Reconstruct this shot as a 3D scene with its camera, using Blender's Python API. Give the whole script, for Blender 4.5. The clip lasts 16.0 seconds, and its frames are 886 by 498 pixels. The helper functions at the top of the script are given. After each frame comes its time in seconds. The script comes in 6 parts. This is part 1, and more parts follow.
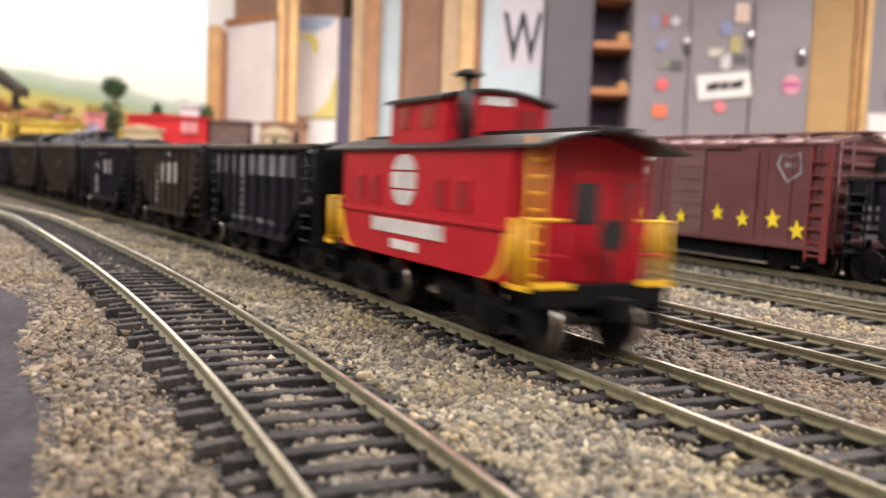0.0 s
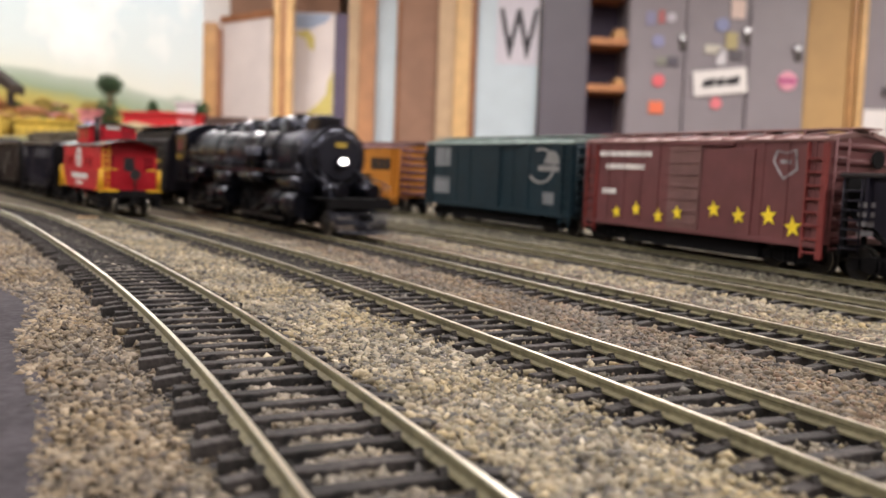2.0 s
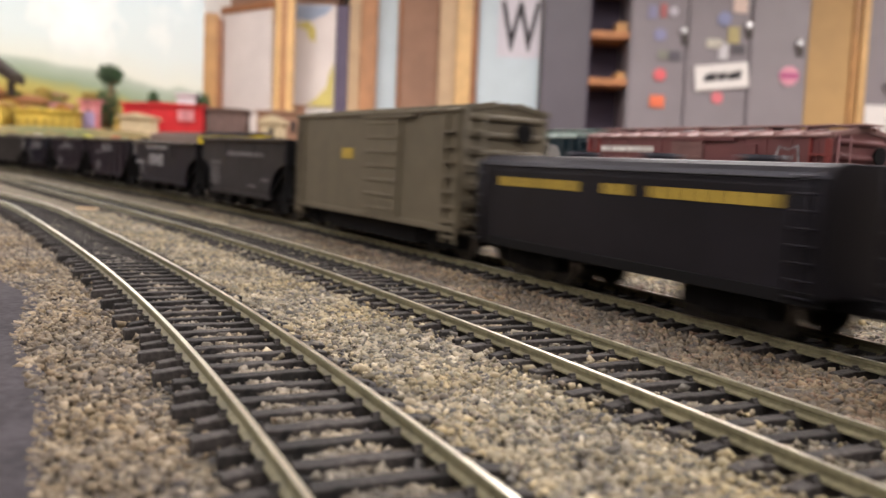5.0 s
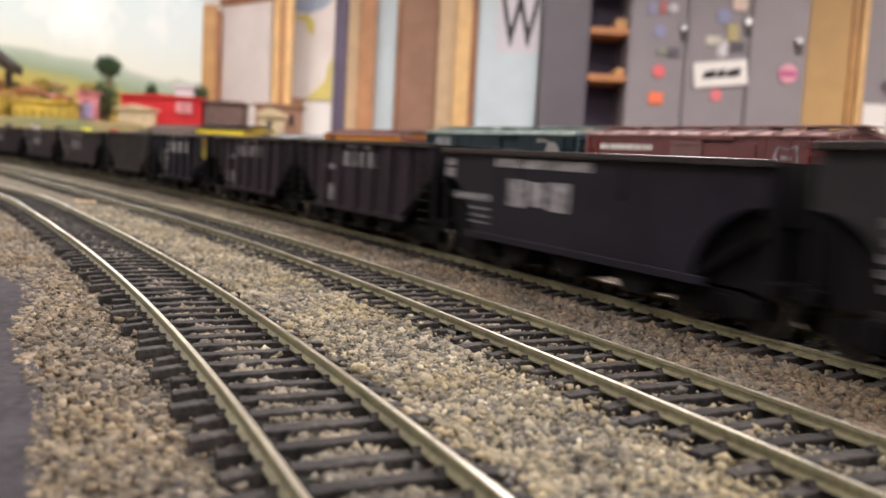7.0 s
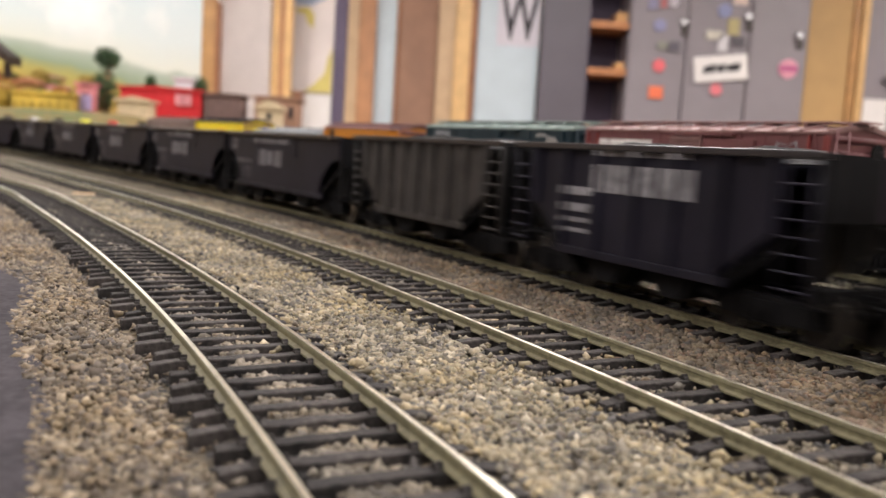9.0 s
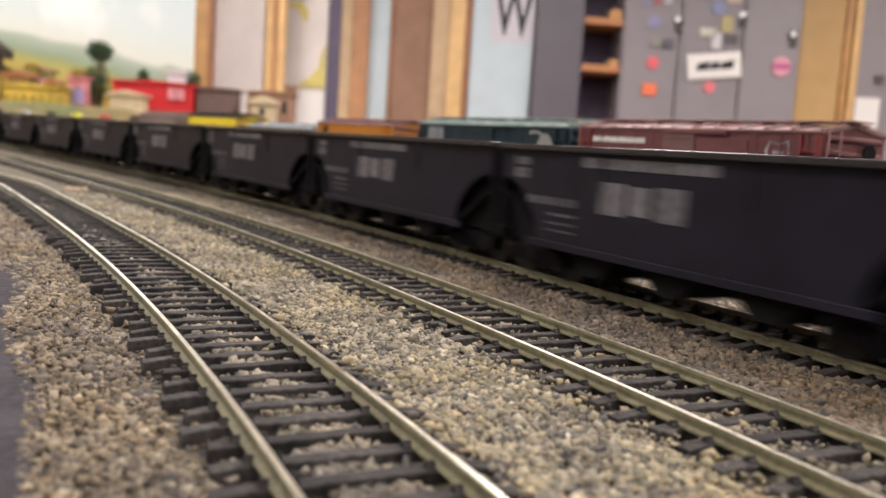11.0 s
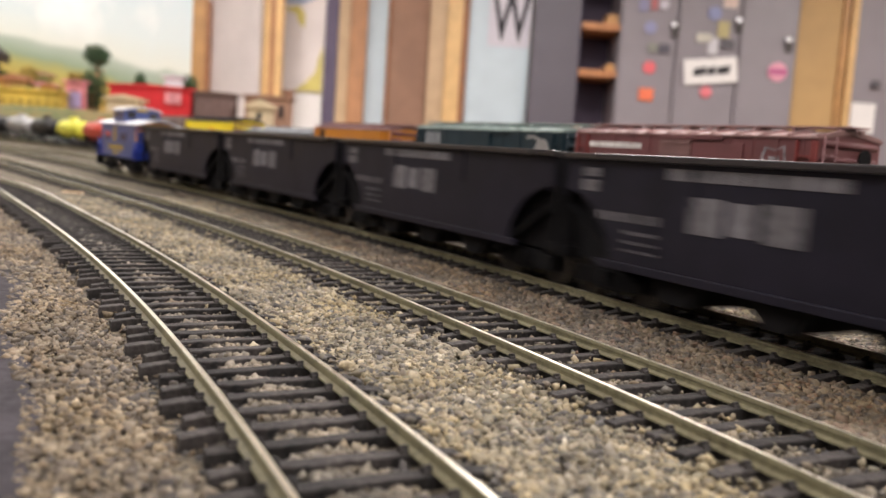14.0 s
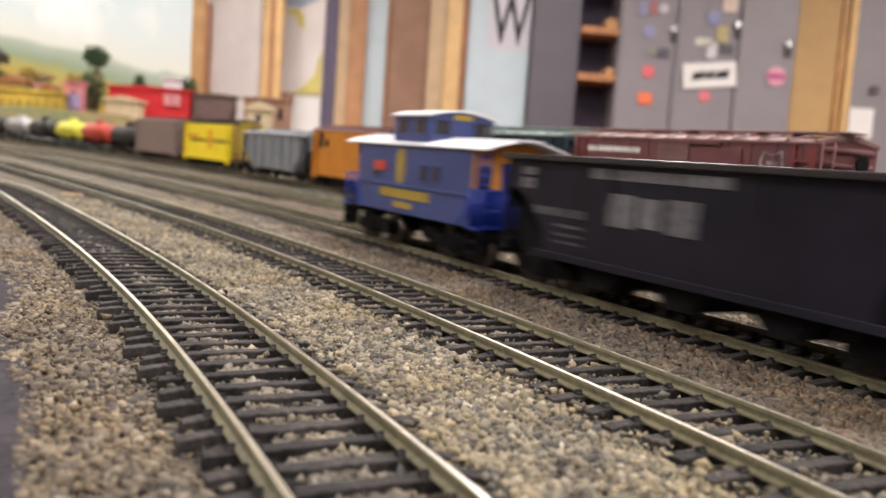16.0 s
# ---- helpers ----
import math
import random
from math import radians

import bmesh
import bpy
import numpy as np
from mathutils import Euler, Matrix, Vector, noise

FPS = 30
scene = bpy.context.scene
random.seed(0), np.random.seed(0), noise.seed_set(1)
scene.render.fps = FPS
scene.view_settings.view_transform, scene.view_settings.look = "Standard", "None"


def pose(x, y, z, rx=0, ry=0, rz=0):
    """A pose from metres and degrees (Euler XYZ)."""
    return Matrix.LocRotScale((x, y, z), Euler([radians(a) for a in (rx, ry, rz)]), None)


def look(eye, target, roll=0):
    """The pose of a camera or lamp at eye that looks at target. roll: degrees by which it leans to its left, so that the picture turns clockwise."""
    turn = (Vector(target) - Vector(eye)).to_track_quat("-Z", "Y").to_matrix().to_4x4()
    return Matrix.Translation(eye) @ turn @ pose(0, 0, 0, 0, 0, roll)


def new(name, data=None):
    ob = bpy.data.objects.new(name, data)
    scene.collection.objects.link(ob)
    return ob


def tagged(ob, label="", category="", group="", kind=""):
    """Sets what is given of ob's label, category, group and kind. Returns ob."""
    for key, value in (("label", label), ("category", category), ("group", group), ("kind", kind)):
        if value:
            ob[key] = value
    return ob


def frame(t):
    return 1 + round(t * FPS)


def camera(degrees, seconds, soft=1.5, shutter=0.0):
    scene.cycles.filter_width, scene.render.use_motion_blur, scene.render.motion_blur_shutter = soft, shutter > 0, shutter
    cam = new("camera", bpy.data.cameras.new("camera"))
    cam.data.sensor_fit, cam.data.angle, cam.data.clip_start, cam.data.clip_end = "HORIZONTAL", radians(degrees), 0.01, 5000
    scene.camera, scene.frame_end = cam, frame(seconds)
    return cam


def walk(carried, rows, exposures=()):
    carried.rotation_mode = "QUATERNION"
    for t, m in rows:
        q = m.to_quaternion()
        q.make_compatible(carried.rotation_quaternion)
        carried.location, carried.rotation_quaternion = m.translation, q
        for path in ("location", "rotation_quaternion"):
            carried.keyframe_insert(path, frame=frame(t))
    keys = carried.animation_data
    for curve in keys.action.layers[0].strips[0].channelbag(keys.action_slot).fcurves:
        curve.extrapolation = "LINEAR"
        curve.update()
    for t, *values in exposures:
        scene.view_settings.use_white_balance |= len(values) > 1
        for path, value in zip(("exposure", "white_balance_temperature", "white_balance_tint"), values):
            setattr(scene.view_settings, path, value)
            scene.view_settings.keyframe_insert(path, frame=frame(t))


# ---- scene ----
cam = camera(55.2, 16.0, soft=1.5, shutter=0.8)
cam.data.dof.use_dof, cam.data.dof.focus_distance, cam.data.dof.aperture_fstop = True, 0.155, 26.0

PATH = (
    (0.0, 0.00000, -0.00007, 0.02810, 85.72, 2.15, 0.12),
    (0.5, 0.00000, -0.00020, 0.02796, 85.79, 2.07, 0.05),
    (1.0, 0.00000, 0.00000, 0.02830, 85.70, 2.10, 0.00),
    (1.5, 0.00007, -0.00011, 0.02807, 85.64, 2.05, -0.05),
    (2.0, 0.00008, -0.00003, 0.02828, 85.51, 2.05, -0.12),
    (2.5, -0.00011, -0.00008, 0.02834, 85.45, 2.20, -0.14),
    (3.0, -0.00005, 0.00011, 0.02821, 85.41, 2.20, -0.08),
    (3.5, -0.00010, -0.00003, 0.02847, 85.36, 2.23, -0.10),
    (4.0, 0.00000, 0.00003, 0.02849, 85.31, 2.26, -0.13),
    (6.5, -0.00017, 0.00044, 0.02927, 84.65, 2.89, -0.27),
    (7.0, -0.00038, 0.00034, 0.02946, 84.66, 3.00, -0.35),
    (7.5, -0.00037, 0.00046, 0.02943, 84.58, 3.04, -0.28),
    (8.0, -0.00041, 0.00034, 0.02958, 84.50, 3.09, -0.33),
    (8.5, -0.00040, 0.00030, 0.02992, 84.34, 3.18, -0.38),
    (9.0, -0.00037, 0.00015, 0.02984, 84.22, 3.27, -0.44),
    (11.5, -0.00043, -0.00010, 0.03049, 83.95, 3.66, -1.02),
    (12.0, -0.00054, -0.00016, 0.03065, 83.98, 3.76, -1.00),
    (12.5, -0.00041, -0.00042, 0.03018, 84.10, 3.72, -1.02),
    (13.0, -0.00040, -0.00017, 0.03019, 84.17, 3.65, -1.02),
    (13.5, -0.00036, -0.00028, 0.03018, 84.20, 3.60, -1.04),
    (14.0, -0.00046, -0.00041, 0.03042, 84.27, 3.68, -1.13),
    (14.5, -0.00051, -0.00016, 0.03063, 84.21, 3.75, -1.19),
    (15.0, -0.00066, -0.00023, 0.03103, 84.21, 3.89, -1.25),
    (15.5, -0.00051, -0.00047, 0.03070, 84.42, 3.91, -1.19),
    (16.0, -0.00045, -0.00071, 0.03063, 84.47, 3.94, -1.22),
)
walk(cam, [(t, pose(x, y, z, rx, 0, rz) @ pose(0, 0, 0, 0, 0, roll)) for t, x, y, z, rx, roll, rz in PATH],
     exposures=((0.0, 0.33), (0.5, 0.12), (1.0, 0.06), (1.5, 0.0), (16.0, 0.0)))

# ---- light: a room lit by rows of ceiling fixtures ----
world = bpy.data.worlds.new("world")
scene.world = world
world.use_nodes = True
world.node_tree.nodes["Background"].inputs[0].default_value = (0.9, 0.85, 0.8, 1)
world.node_tree.nodes["Background"].inputs[1].default_value = 0.05

FLOOR_Z, CEIL_Z = -1.12, 1.62
FIXTURES = [(x, y) for x in (-1.5, 0.55, 2.6) for y in (-1.6, 0.6, 2.9)]
for fx, fy in FIXTURES:
    lamp = bpy.data.lights.new("fluorescent", "AREA")
    lamp.shape, lamp.size, lamp.size_y = "RECTANGLE", 0.5, 1.15
    lamp.energy, lamp.color = 31, (1.0, 0.935, 0.957)
    new("fluorescent_light", lamp).matrix_world = pose(fx, fy, CEIL_Z - 0.09)
# lamps over the painted backdrop
for fx, fy in ((-1.5, 1.55), (-0.75, 1.95)):
    lamp = bpy.data.lights.new("backdrop_lamp", "AREA")
    lamp.shape, lamp.size, lamp.size_y = "RECTANGLE", 0.6, 0.15
    lamp.energy, lamp.color = 2.4, (1.0, 0.96, 0.92)
    new("backdrop_lamp", lamp).matrix_world = look((fx, fy, 0.95), (fx - 0.1, fy + 0.7, 0.2))


# ---- materials ----
def mat(name, col, rough=0.6, metal=0.0, var=0.18, scale=300.0, bump=0.0, col2=None, spread=0.5, coat=0.0, rnd=0.0, island=0.0, spec=0.5, sheen=None):
    m = bpy.data.materials.new(name)
    m.use_nodes = True
    n, l = m.node_tree.nodes, m.node_tree.links
    b = n["Principled BSDF"]
    b.inputs["Roughness"].default_value, b.inputs["Metallic"].default_value = rough, metal
    b.inputs["Coat Weight"].default_value = coat
    b.inputs["Specular IOR Level"].default_value = spec
    tc = n.new("ShaderNodeTexCoord")
    big, fine = n.new("ShaderNodeTexNoise"), n.new("ShaderNodeTexNoise")
    for t, s, d in ((big, scale * 0.13, 3), (fine, scale, 4)):
        t.inputs["Scale"].default_value, t.inputs["Detail"].default_value = s, d
        l.new(tc.outputs["Object"], t.inputs["Vector"])
    add = n.new("ShaderNodeMath")
    add.operation = "ADD"
    l.new(big.outputs["Fac"], add.inputs[0])
    l.new(fine.outputs["Fac"], add.inputs[1])
    ramp = n.new("ShaderNodeMapRange")
    ramp.inputs["From Min"].default_value, ramp.inputs["From Max"].default_value = 1 - spread * 0.5, 1 + spread * 0.5
    l.new(add.outputs[0], ramp.inputs["Value"])
    mix = n.new("ShaderNodeMix")
    mix.data_type = "RGBA"
    c2 = col2 or [min(1, c * (1 + var)) for c in col]
    c1 = col if col2 else [c * (1 - var) for c in col]
    mix.inputs["A"].default_value, mix.inputs["B"].default_value = (*c1, 1), (*c2, 1)
    l.new(ramp.outputs["Result"], mix.inputs["Factor"])
    out = mix.outputs["Result"]
    if rnd or island:
        src = n.new("ShaderNodeObjectInfo").outputs["Random"] if rnd else n.new("ShaderNodeNewGeometry").outputs["Random Per Island"]
        r2 = n.new("ShaderNodeMapRange")
        a = rnd or island
        r2.inputs["To Min"].default_value, r2.inputs["To Max"].default_value = 1 - a, 1 + a
        l.new(src, r2.inputs["Value"])
        hsv = n.new("ShaderNodeHueSaturation")
        l.new(r2.outputs["Result"], hsv.inputs["Value"])
        l.new(out, hsv.inputs["Color"])
        out = hsv.outputs["Color"]
    l.new(out, b.inputs["Base Color"])
    rr = n.new("ShaderNodeMapRange")
    rr.inputs["To Min"].default_value, rr.inputs["To Max"].default_value = max(0.03, rough - 0.1), min(1, rough + 0.1)
    l.new(big.outputs["Fac"], rr.inputs["Value"])
    l.new(rr.outputs["Result"], b.inputs["Roughness"])
    if bump:
        bp = n.new("ShaderNodeBump")
        bp.inputs["Strength"].default_value, bp.inputs["Distance"].default_value = 0.6, bump
        l.new(fine.outputs["Fac"], bp.inputs["Height"])
        l.new(bp.outputs["Normal"], b.inputs["Normal"])
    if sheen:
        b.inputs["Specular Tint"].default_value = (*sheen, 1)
    return m


def glow(name, col, strength):
    m = bpy.data.materials.new(name)
    m.use_nodes = True
    b = m.node_tree.nodes["Principled BSDF"]
    b.inputs["Base Color"].default_value = (*col, 1)
    b.inputs["Emission Color"].default_value, b.inputs["Emission Strength"].default_value = (*col, 1), strength
    return m


M = dict(
    rail_side=mat("rail_side", (0.140, 0.128, 0.077), 0.65, 0.0, 0.3, 900, spec=0.3),
    rail_top=mat("rail_top", (0.78, 0.73, 0.61), 0.36, 1.0, 0.12, 500),
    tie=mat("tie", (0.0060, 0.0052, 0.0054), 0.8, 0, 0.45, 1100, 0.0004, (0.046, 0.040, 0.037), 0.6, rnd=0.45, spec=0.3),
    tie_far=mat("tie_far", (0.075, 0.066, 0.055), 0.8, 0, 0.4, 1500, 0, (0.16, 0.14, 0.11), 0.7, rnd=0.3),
    red=mat("caboose_red", (0.43, 0.006, 0.017), 0.5, 0, 0.1, 120, spec=0.3),
    # same red, darkened for the shade on the recessed end walls
    red_shaded=mat("caboose_red_end_shade", (0.38, 0.005, 0.015), 0.5, 0, 0.1, 120, spec=0.3),
    black=mat("satin_black", (0.010, 0.0095, 0.010), 0.45, 0, 0.25, 250),
    under=mat("underframe_black", (0.0030, 0.0027, 0.0034), 0.75, 0, 0.3, 300, spec=0.16),
    wheel=mat("wheel_steel", (0.016, 0.014, 0.013), 0.5, 0.4, 0.3, 300),
    tread=mat("wheel_tread", (0.55, 0.52, 0.48), 0.25, 1.0, 0.1, 300),
    yellow=mat("rail_yellow", (0.78, 0.46, 0.02), 0.45, 0, 0.12, 200),
    orange=mat("orange_paint", (0.72, 0.30, 0.015), 0.45, 0, 0.12, 200),
    white=mat("lettering_white", (0.62, 0.60, 0.58), 0.6, 0, 0.25, 400),
    chalk=mat("lettering_chalk", (0.23, 0.225, 0.24), 0.65, 0, 0.6, 420),
    faded=mat("lettering_faded", (0.105, 0.10, 0.11), 0.6, 0, 0.6, 500),
    gold=mat("lettering_gold", (0.36, 0.25, 0.035), 0.5, 0, 0.2, 400),
    roofwhite=mat("roof_white", (0.64, 0.65, 0.68), 0.5, 0, 0.08, 200),
    glass=mat("dark_window", (0.03, 0.03, 0.035), 0.12, 0, 0.2, 200),
    rubyglass=mat("red_window", (0.24, 0.012, 0.02), 0.2, 0, 0.2, 200),
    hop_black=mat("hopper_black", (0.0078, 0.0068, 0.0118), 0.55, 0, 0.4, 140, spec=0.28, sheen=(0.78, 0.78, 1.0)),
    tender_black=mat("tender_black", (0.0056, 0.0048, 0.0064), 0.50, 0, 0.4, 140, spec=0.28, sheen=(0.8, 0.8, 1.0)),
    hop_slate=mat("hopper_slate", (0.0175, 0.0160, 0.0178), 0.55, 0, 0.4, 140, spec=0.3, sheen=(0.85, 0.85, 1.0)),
    hop_grey=mat("hopper_grey", (0.036, 0.032, 0.030), 0.6, 0, 0.4, 160, spec=0.35),
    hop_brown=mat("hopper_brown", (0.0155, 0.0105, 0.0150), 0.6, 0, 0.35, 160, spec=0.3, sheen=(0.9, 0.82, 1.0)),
    # paler, glossier black that helps paint the highlight along top edges
    chord=mat("highlight_black_edge", (0.014, 0.012, 0.015), 0.30, 0, 0.3, 160, spec=0.6),
    hop_rust=mat("hopper_rust", (0.030, 0.020, 0.015), 0.65, 0, 0.4, 160, spec=0.3),
    coal=mat("coal", (0.0075, 0.0075, 0.008), 0.7, 0, 0.5, 1500, 0.0006, spec=0.2),
    tan=mat("work_car_tan", (0.105, 0.088, 0.058), 0.6, 0, 0.15, 120),
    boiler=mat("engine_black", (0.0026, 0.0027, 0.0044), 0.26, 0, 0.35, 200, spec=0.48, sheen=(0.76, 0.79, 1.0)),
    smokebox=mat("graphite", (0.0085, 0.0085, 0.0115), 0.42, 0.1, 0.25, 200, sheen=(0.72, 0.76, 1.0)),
    steel=mat("bright_steel", (0.55, 0.55, 0.56), 0.3, 1.0, 0.1, 300),
    crimson=mat("cab_crimson", (0.12, 0.016, 0.026), 0.5, 0, 0.1, 200),
    blue=mat("caboose_blue", (0.040, 0.062, 0.19), 0.4, 0, 0.12, 150),
    blue_deep=mat("end_blue", (0.010, 0.032, 0.27), 0.4, 0, 0.12, 150),
    maroon=mat("boxcar_maroon", (0.125, 0.040, 0.042), 0.55, 0, 0.14, 150),
    maroon_door=mat("door_maroon", (0.145, 0.072, 0.068), 0.6, 0, 0.2, 150),
    maroon_roof=mat("roof_maroon", (0.235, 0.130, 0.124), 0.5, 0, 0.2, 150),
    maroon_red=mat("ladder_red", (0.17, 0.026, 0.024), 0.55, 0, 0.12, 150),
    green=mat("boxcar_green", (0.006, 0.021, 0.031), 0.5, 0, 0.16, 150, spec=0.35),
    green_roof=mat("roof_green", (0.22, 0.28, 0.26), 0.5, 0, 0.2, 150),
    reefer=mat("reefer_orange", (0.50, 0.19, 0.015), 0.5, 0, 0.1, 150),
    grey=mat("car_grey", (0.185, 0.20, 0.215), 0.55, 0, 0.14, 150),
    yellowcar=mat("car_yellow", (0.80, 0.64, 0.02), 0.5, 0, 0.06, 150),
    mauve=mat("car_mauve", (0.20, 0.145, 0.125), 0.6, 0, 0.1, 150),
    silver=mat("tank_silver", (0.42, 0.42, 0.42), 0.4, 0.5, 0.12, 200),
    tankred=mat("tank_red", (0.46, 0.05, 0.03), 0.45, 0, 0.15, 200),
    tankyellow=mat("tank_yellow", (0.62, 0.60, 0.06), 0.45, 0, 0.15, 200),
    star=mat("star_yellow", (0.85, 0.66, 0.03), 0.5, 0, 0.1, 300),
    lamp=glow("headlight_glow", (1.0, 0.97, 0.9), 14.0),
    wood=mat("varnished_pine", (0.50, 0.27, 0.10), 0.45, 0, 0.2, 14),
    woodlight=mat("pale_pine", (0.66, 0.42, 0.18), 0.45, 0, 0.15, 14),
    woodred=mat("red_brown_wood", (0.34, 0.145, 0.065), 0.5, 0, 0.2, 12),
    cork=mat("brown_panel", (0.31, 0.175, 0.115), 0.8, 0, 0.14, 12),
    board=mat("white_board", (0.73, 0.66, 0.63), 0.6, 0, 0.07, 6),
    paleblue=mat("pale_blue_paint", (0.49, 0.57, 0.61), 0.6, 0, 0.06, 8),
    paper=mat("white_paper", (0.80, 0.77, 0.74), 0.7, 0, 0.03, 20),
    ink=mat("black_ink", (0.015, 0.013, 0.017), 0.6, 0, 0.2, 40),
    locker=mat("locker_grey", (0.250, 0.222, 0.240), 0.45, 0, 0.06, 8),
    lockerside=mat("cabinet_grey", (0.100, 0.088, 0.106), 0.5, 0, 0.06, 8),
    # dark purple that puts the shade of the open cabinet into its colour
    inside=mat("cabinet_inside_shade", (0.048, 0.034, 0.062), 0.7, 0, 0.1, 10),
    purple=mat("purple_post", (0.11, 0.085, 0.14), 0.6, 0, 0.1, 10),
    tanwall=mat("tan_panel", (0.46, 0.29, 0.12), 0.6, 0, 0.08, 8),
    tanpale=mat("pale_tan_wood", (0.53, 0.37, 0.22), 0.55, 0, 0.12, 12),
    woodorange=mat("orange_brown_wood", (0.46, 0.225, 0.105), 0.5, 0, 0.18, 12),
    wall=mat("wall_paint", (0.50, 0.42, 0.36), 0.8, 0, 0.05, 4),
    ceiling=mat("ceiling_tile", (0.70, 0.67, 0.62), 0.9, 0, 0.05, 6),
    floor=mat("floor_vinyl", (0.20, 0.17, 0.14), 0.5, 0, 0.15, 6),
    fascia=mat("layout_fascia", (0.07, 0.06, 0.055), 0.6, 0, 0.1, 10),
    road=mat("model_road", (0.039, 0.035, 0.039), 0.95, 0, 0.35, 700, 0.0003, spec=0.15),
)


def ground_material():
    """Ballast and scenic grit: fine stones by Voronoi cells, tinted by broad patches."""
    m = bpy.data.materials.new("ballast_ground")
    m.use_nodes = True
    n, l = m.node_tree.nodes, m.node_tree.links
    b = n["Principled BSDF"]
    b.inputs["Roughness"].default_value = 0.9
    tc = n.new("ShaderNodeTexCoord")
    vo = n.new("ShaderNodeTexVoronoi")
    vo.inputs["Scale"].default_value = 800
    l.new(tc.outputs["Object"], vo.inputs["Vector"])
    ramp = n.new("ShaderNodeValToRGB")
    ramp.color_ramp.elements[0].color = (0.034, 0.028, 0.020, 1)
    ramp.color_ramp.elements[1].color = (0.185, 0.158, 0.108, 1)
    sep = n.new("ShaderNodeSeparateColor")
    l.new(vo.outputs["Color"], sep.inputs[0])
    l.new(sep.outputs[0], ramp.inputs[0])
    no = n.new("ShaderNodeTexNoise")
    no.inputs["Scale"].default_value = 22
    l.new(tc.outputs["Object"], no.inputs["Vector"])
    mix = n.new("ShaderNodeMix")
    mix.data_type, mix.blend_type = "RGBA", "MULTIPLY"
    mix.inputs["Factor"].default_value = 0.6
    r2 = n.new("ShaderNodeValToRGB")
    r2.color_ramp.elements[0].color, r2.color_ramp.elements[0].position = (0.60, 0.50, 0.42, 1), 0.35
    r2.color_ramp.elements[1].color, r2.color_ramp.elements[1].position = (1.0, 0.95, 0.85, 1), 0.65
    l.new(no.outputs["Fac"], r2.inputs[0])
    l.new(ramp.outputs[0], mix.inputs["A"])
    l.new(r2.outputs[0], mix.inputs["B"])
    l.new(mix.outputs["Result"], b.inputs["Base Color"])
    bp = n.new("ShaderNodeBump")
    bp.inputs["Strength"].default_value, bp.inputs["Distance"].default_value = 0.8, 0.0006
    l.new(vo.outputs["Distance"], bp.inputs["Height"])
    l.new(bp.outputs["Normal"], b.inputs["Normal"])
    return m


def stone_material(name, *hues):
    """Crushed stone: every stone takes one of the hues, with mottling."""
    m = bpy.data.materials.new(name)
    m.use_nodes = True
    n, l = m.node_tree.nodes, m.node_tree.links
    b = n["Principled BSDF"]
    b.inputs["Roughness"].default_value = 0.75
    ge = n.new("ShaderNodeNewGeometry")
    ramp = n.new("ShaderNodeValToRGB")
    e = ramp.color_ramp.elements
    e[0].color, e[0].position = (*hues[0], 1), 0.0
    e[1].color, e[1].position = (*hues[-1], 1), 1.0
    for i, h in enumerate(hues[1:-1]):
        k = e.new((i + 1) / (len(hues) - 1))
        k.color = (*h, 1)
    l.new(ge.outputs["Random Per Island"], ramp.inputs[0])
    tc, no = n.new("ShaderNodeTexCoord"), n.new("ShaderNodeTexNoise")
    no.inputs["Scale"].default_value = 1400
    l.new(tc.outputs["Object"], no.inputs["Vector"])
    mix = n.new("ShaderNodeMix")
    mix.data_type, mix.blend_type = "RGBA", "MULTIPLY"
    mix.inputs["Factor"].default_value = 0.55
    l.new(ramp.outputs[0], mix.inputs["A"])
    l.new(no.outputs["Fac"], mix.inputs["B"])
    gain = n.new("ShaderNodeMix")
    gain.data_type, gain.blend_type = "RGBA", "MULTIPLY"
    gain.inputs["Factor"].default_value = 1.0
    gain.inputs["B"].default_value = (1.35, 1.35, 1.35, 1)
    l.new(mix.outputs["Result"], gain.inputs["A"])
    # broad patches: dusty grey here, rusty and damp there
    hsv = n.new("ShaderNodeHueSaturation")
    for scale, key, lo, hi in ((38, "Saturation", 0.80, 1.20), (70, "Value", 0.84, 1.54)):
        broad, span = n.new("ShaderNodeTexNoise"), n.new("ShaderNodeMapRange")
        broad.inputs["Scale"].default_value, broad.inputs["Detail"].default_value = scale, 3
        span.inputs["From Min"].default_value, span.inputs["From Max"].default_value = 0.34, 0.66
        span.inputs["To Min"].default_value, span.inputs["To Max"].default_value = lo, hi
        l.new(tc.outputs["Object"], broad.inputs["Vector"])
        l.new(broad.outputs["Fac"], span.inputs["Value"])
        l.new(span.outputs["Result"], hsv.inputs[key])
    l.new(gain.outputs["Result"], hsv.inputs["Color"])
    l.new(hsv.outputs["Color"], b.inputs["Base Color"])
    return m


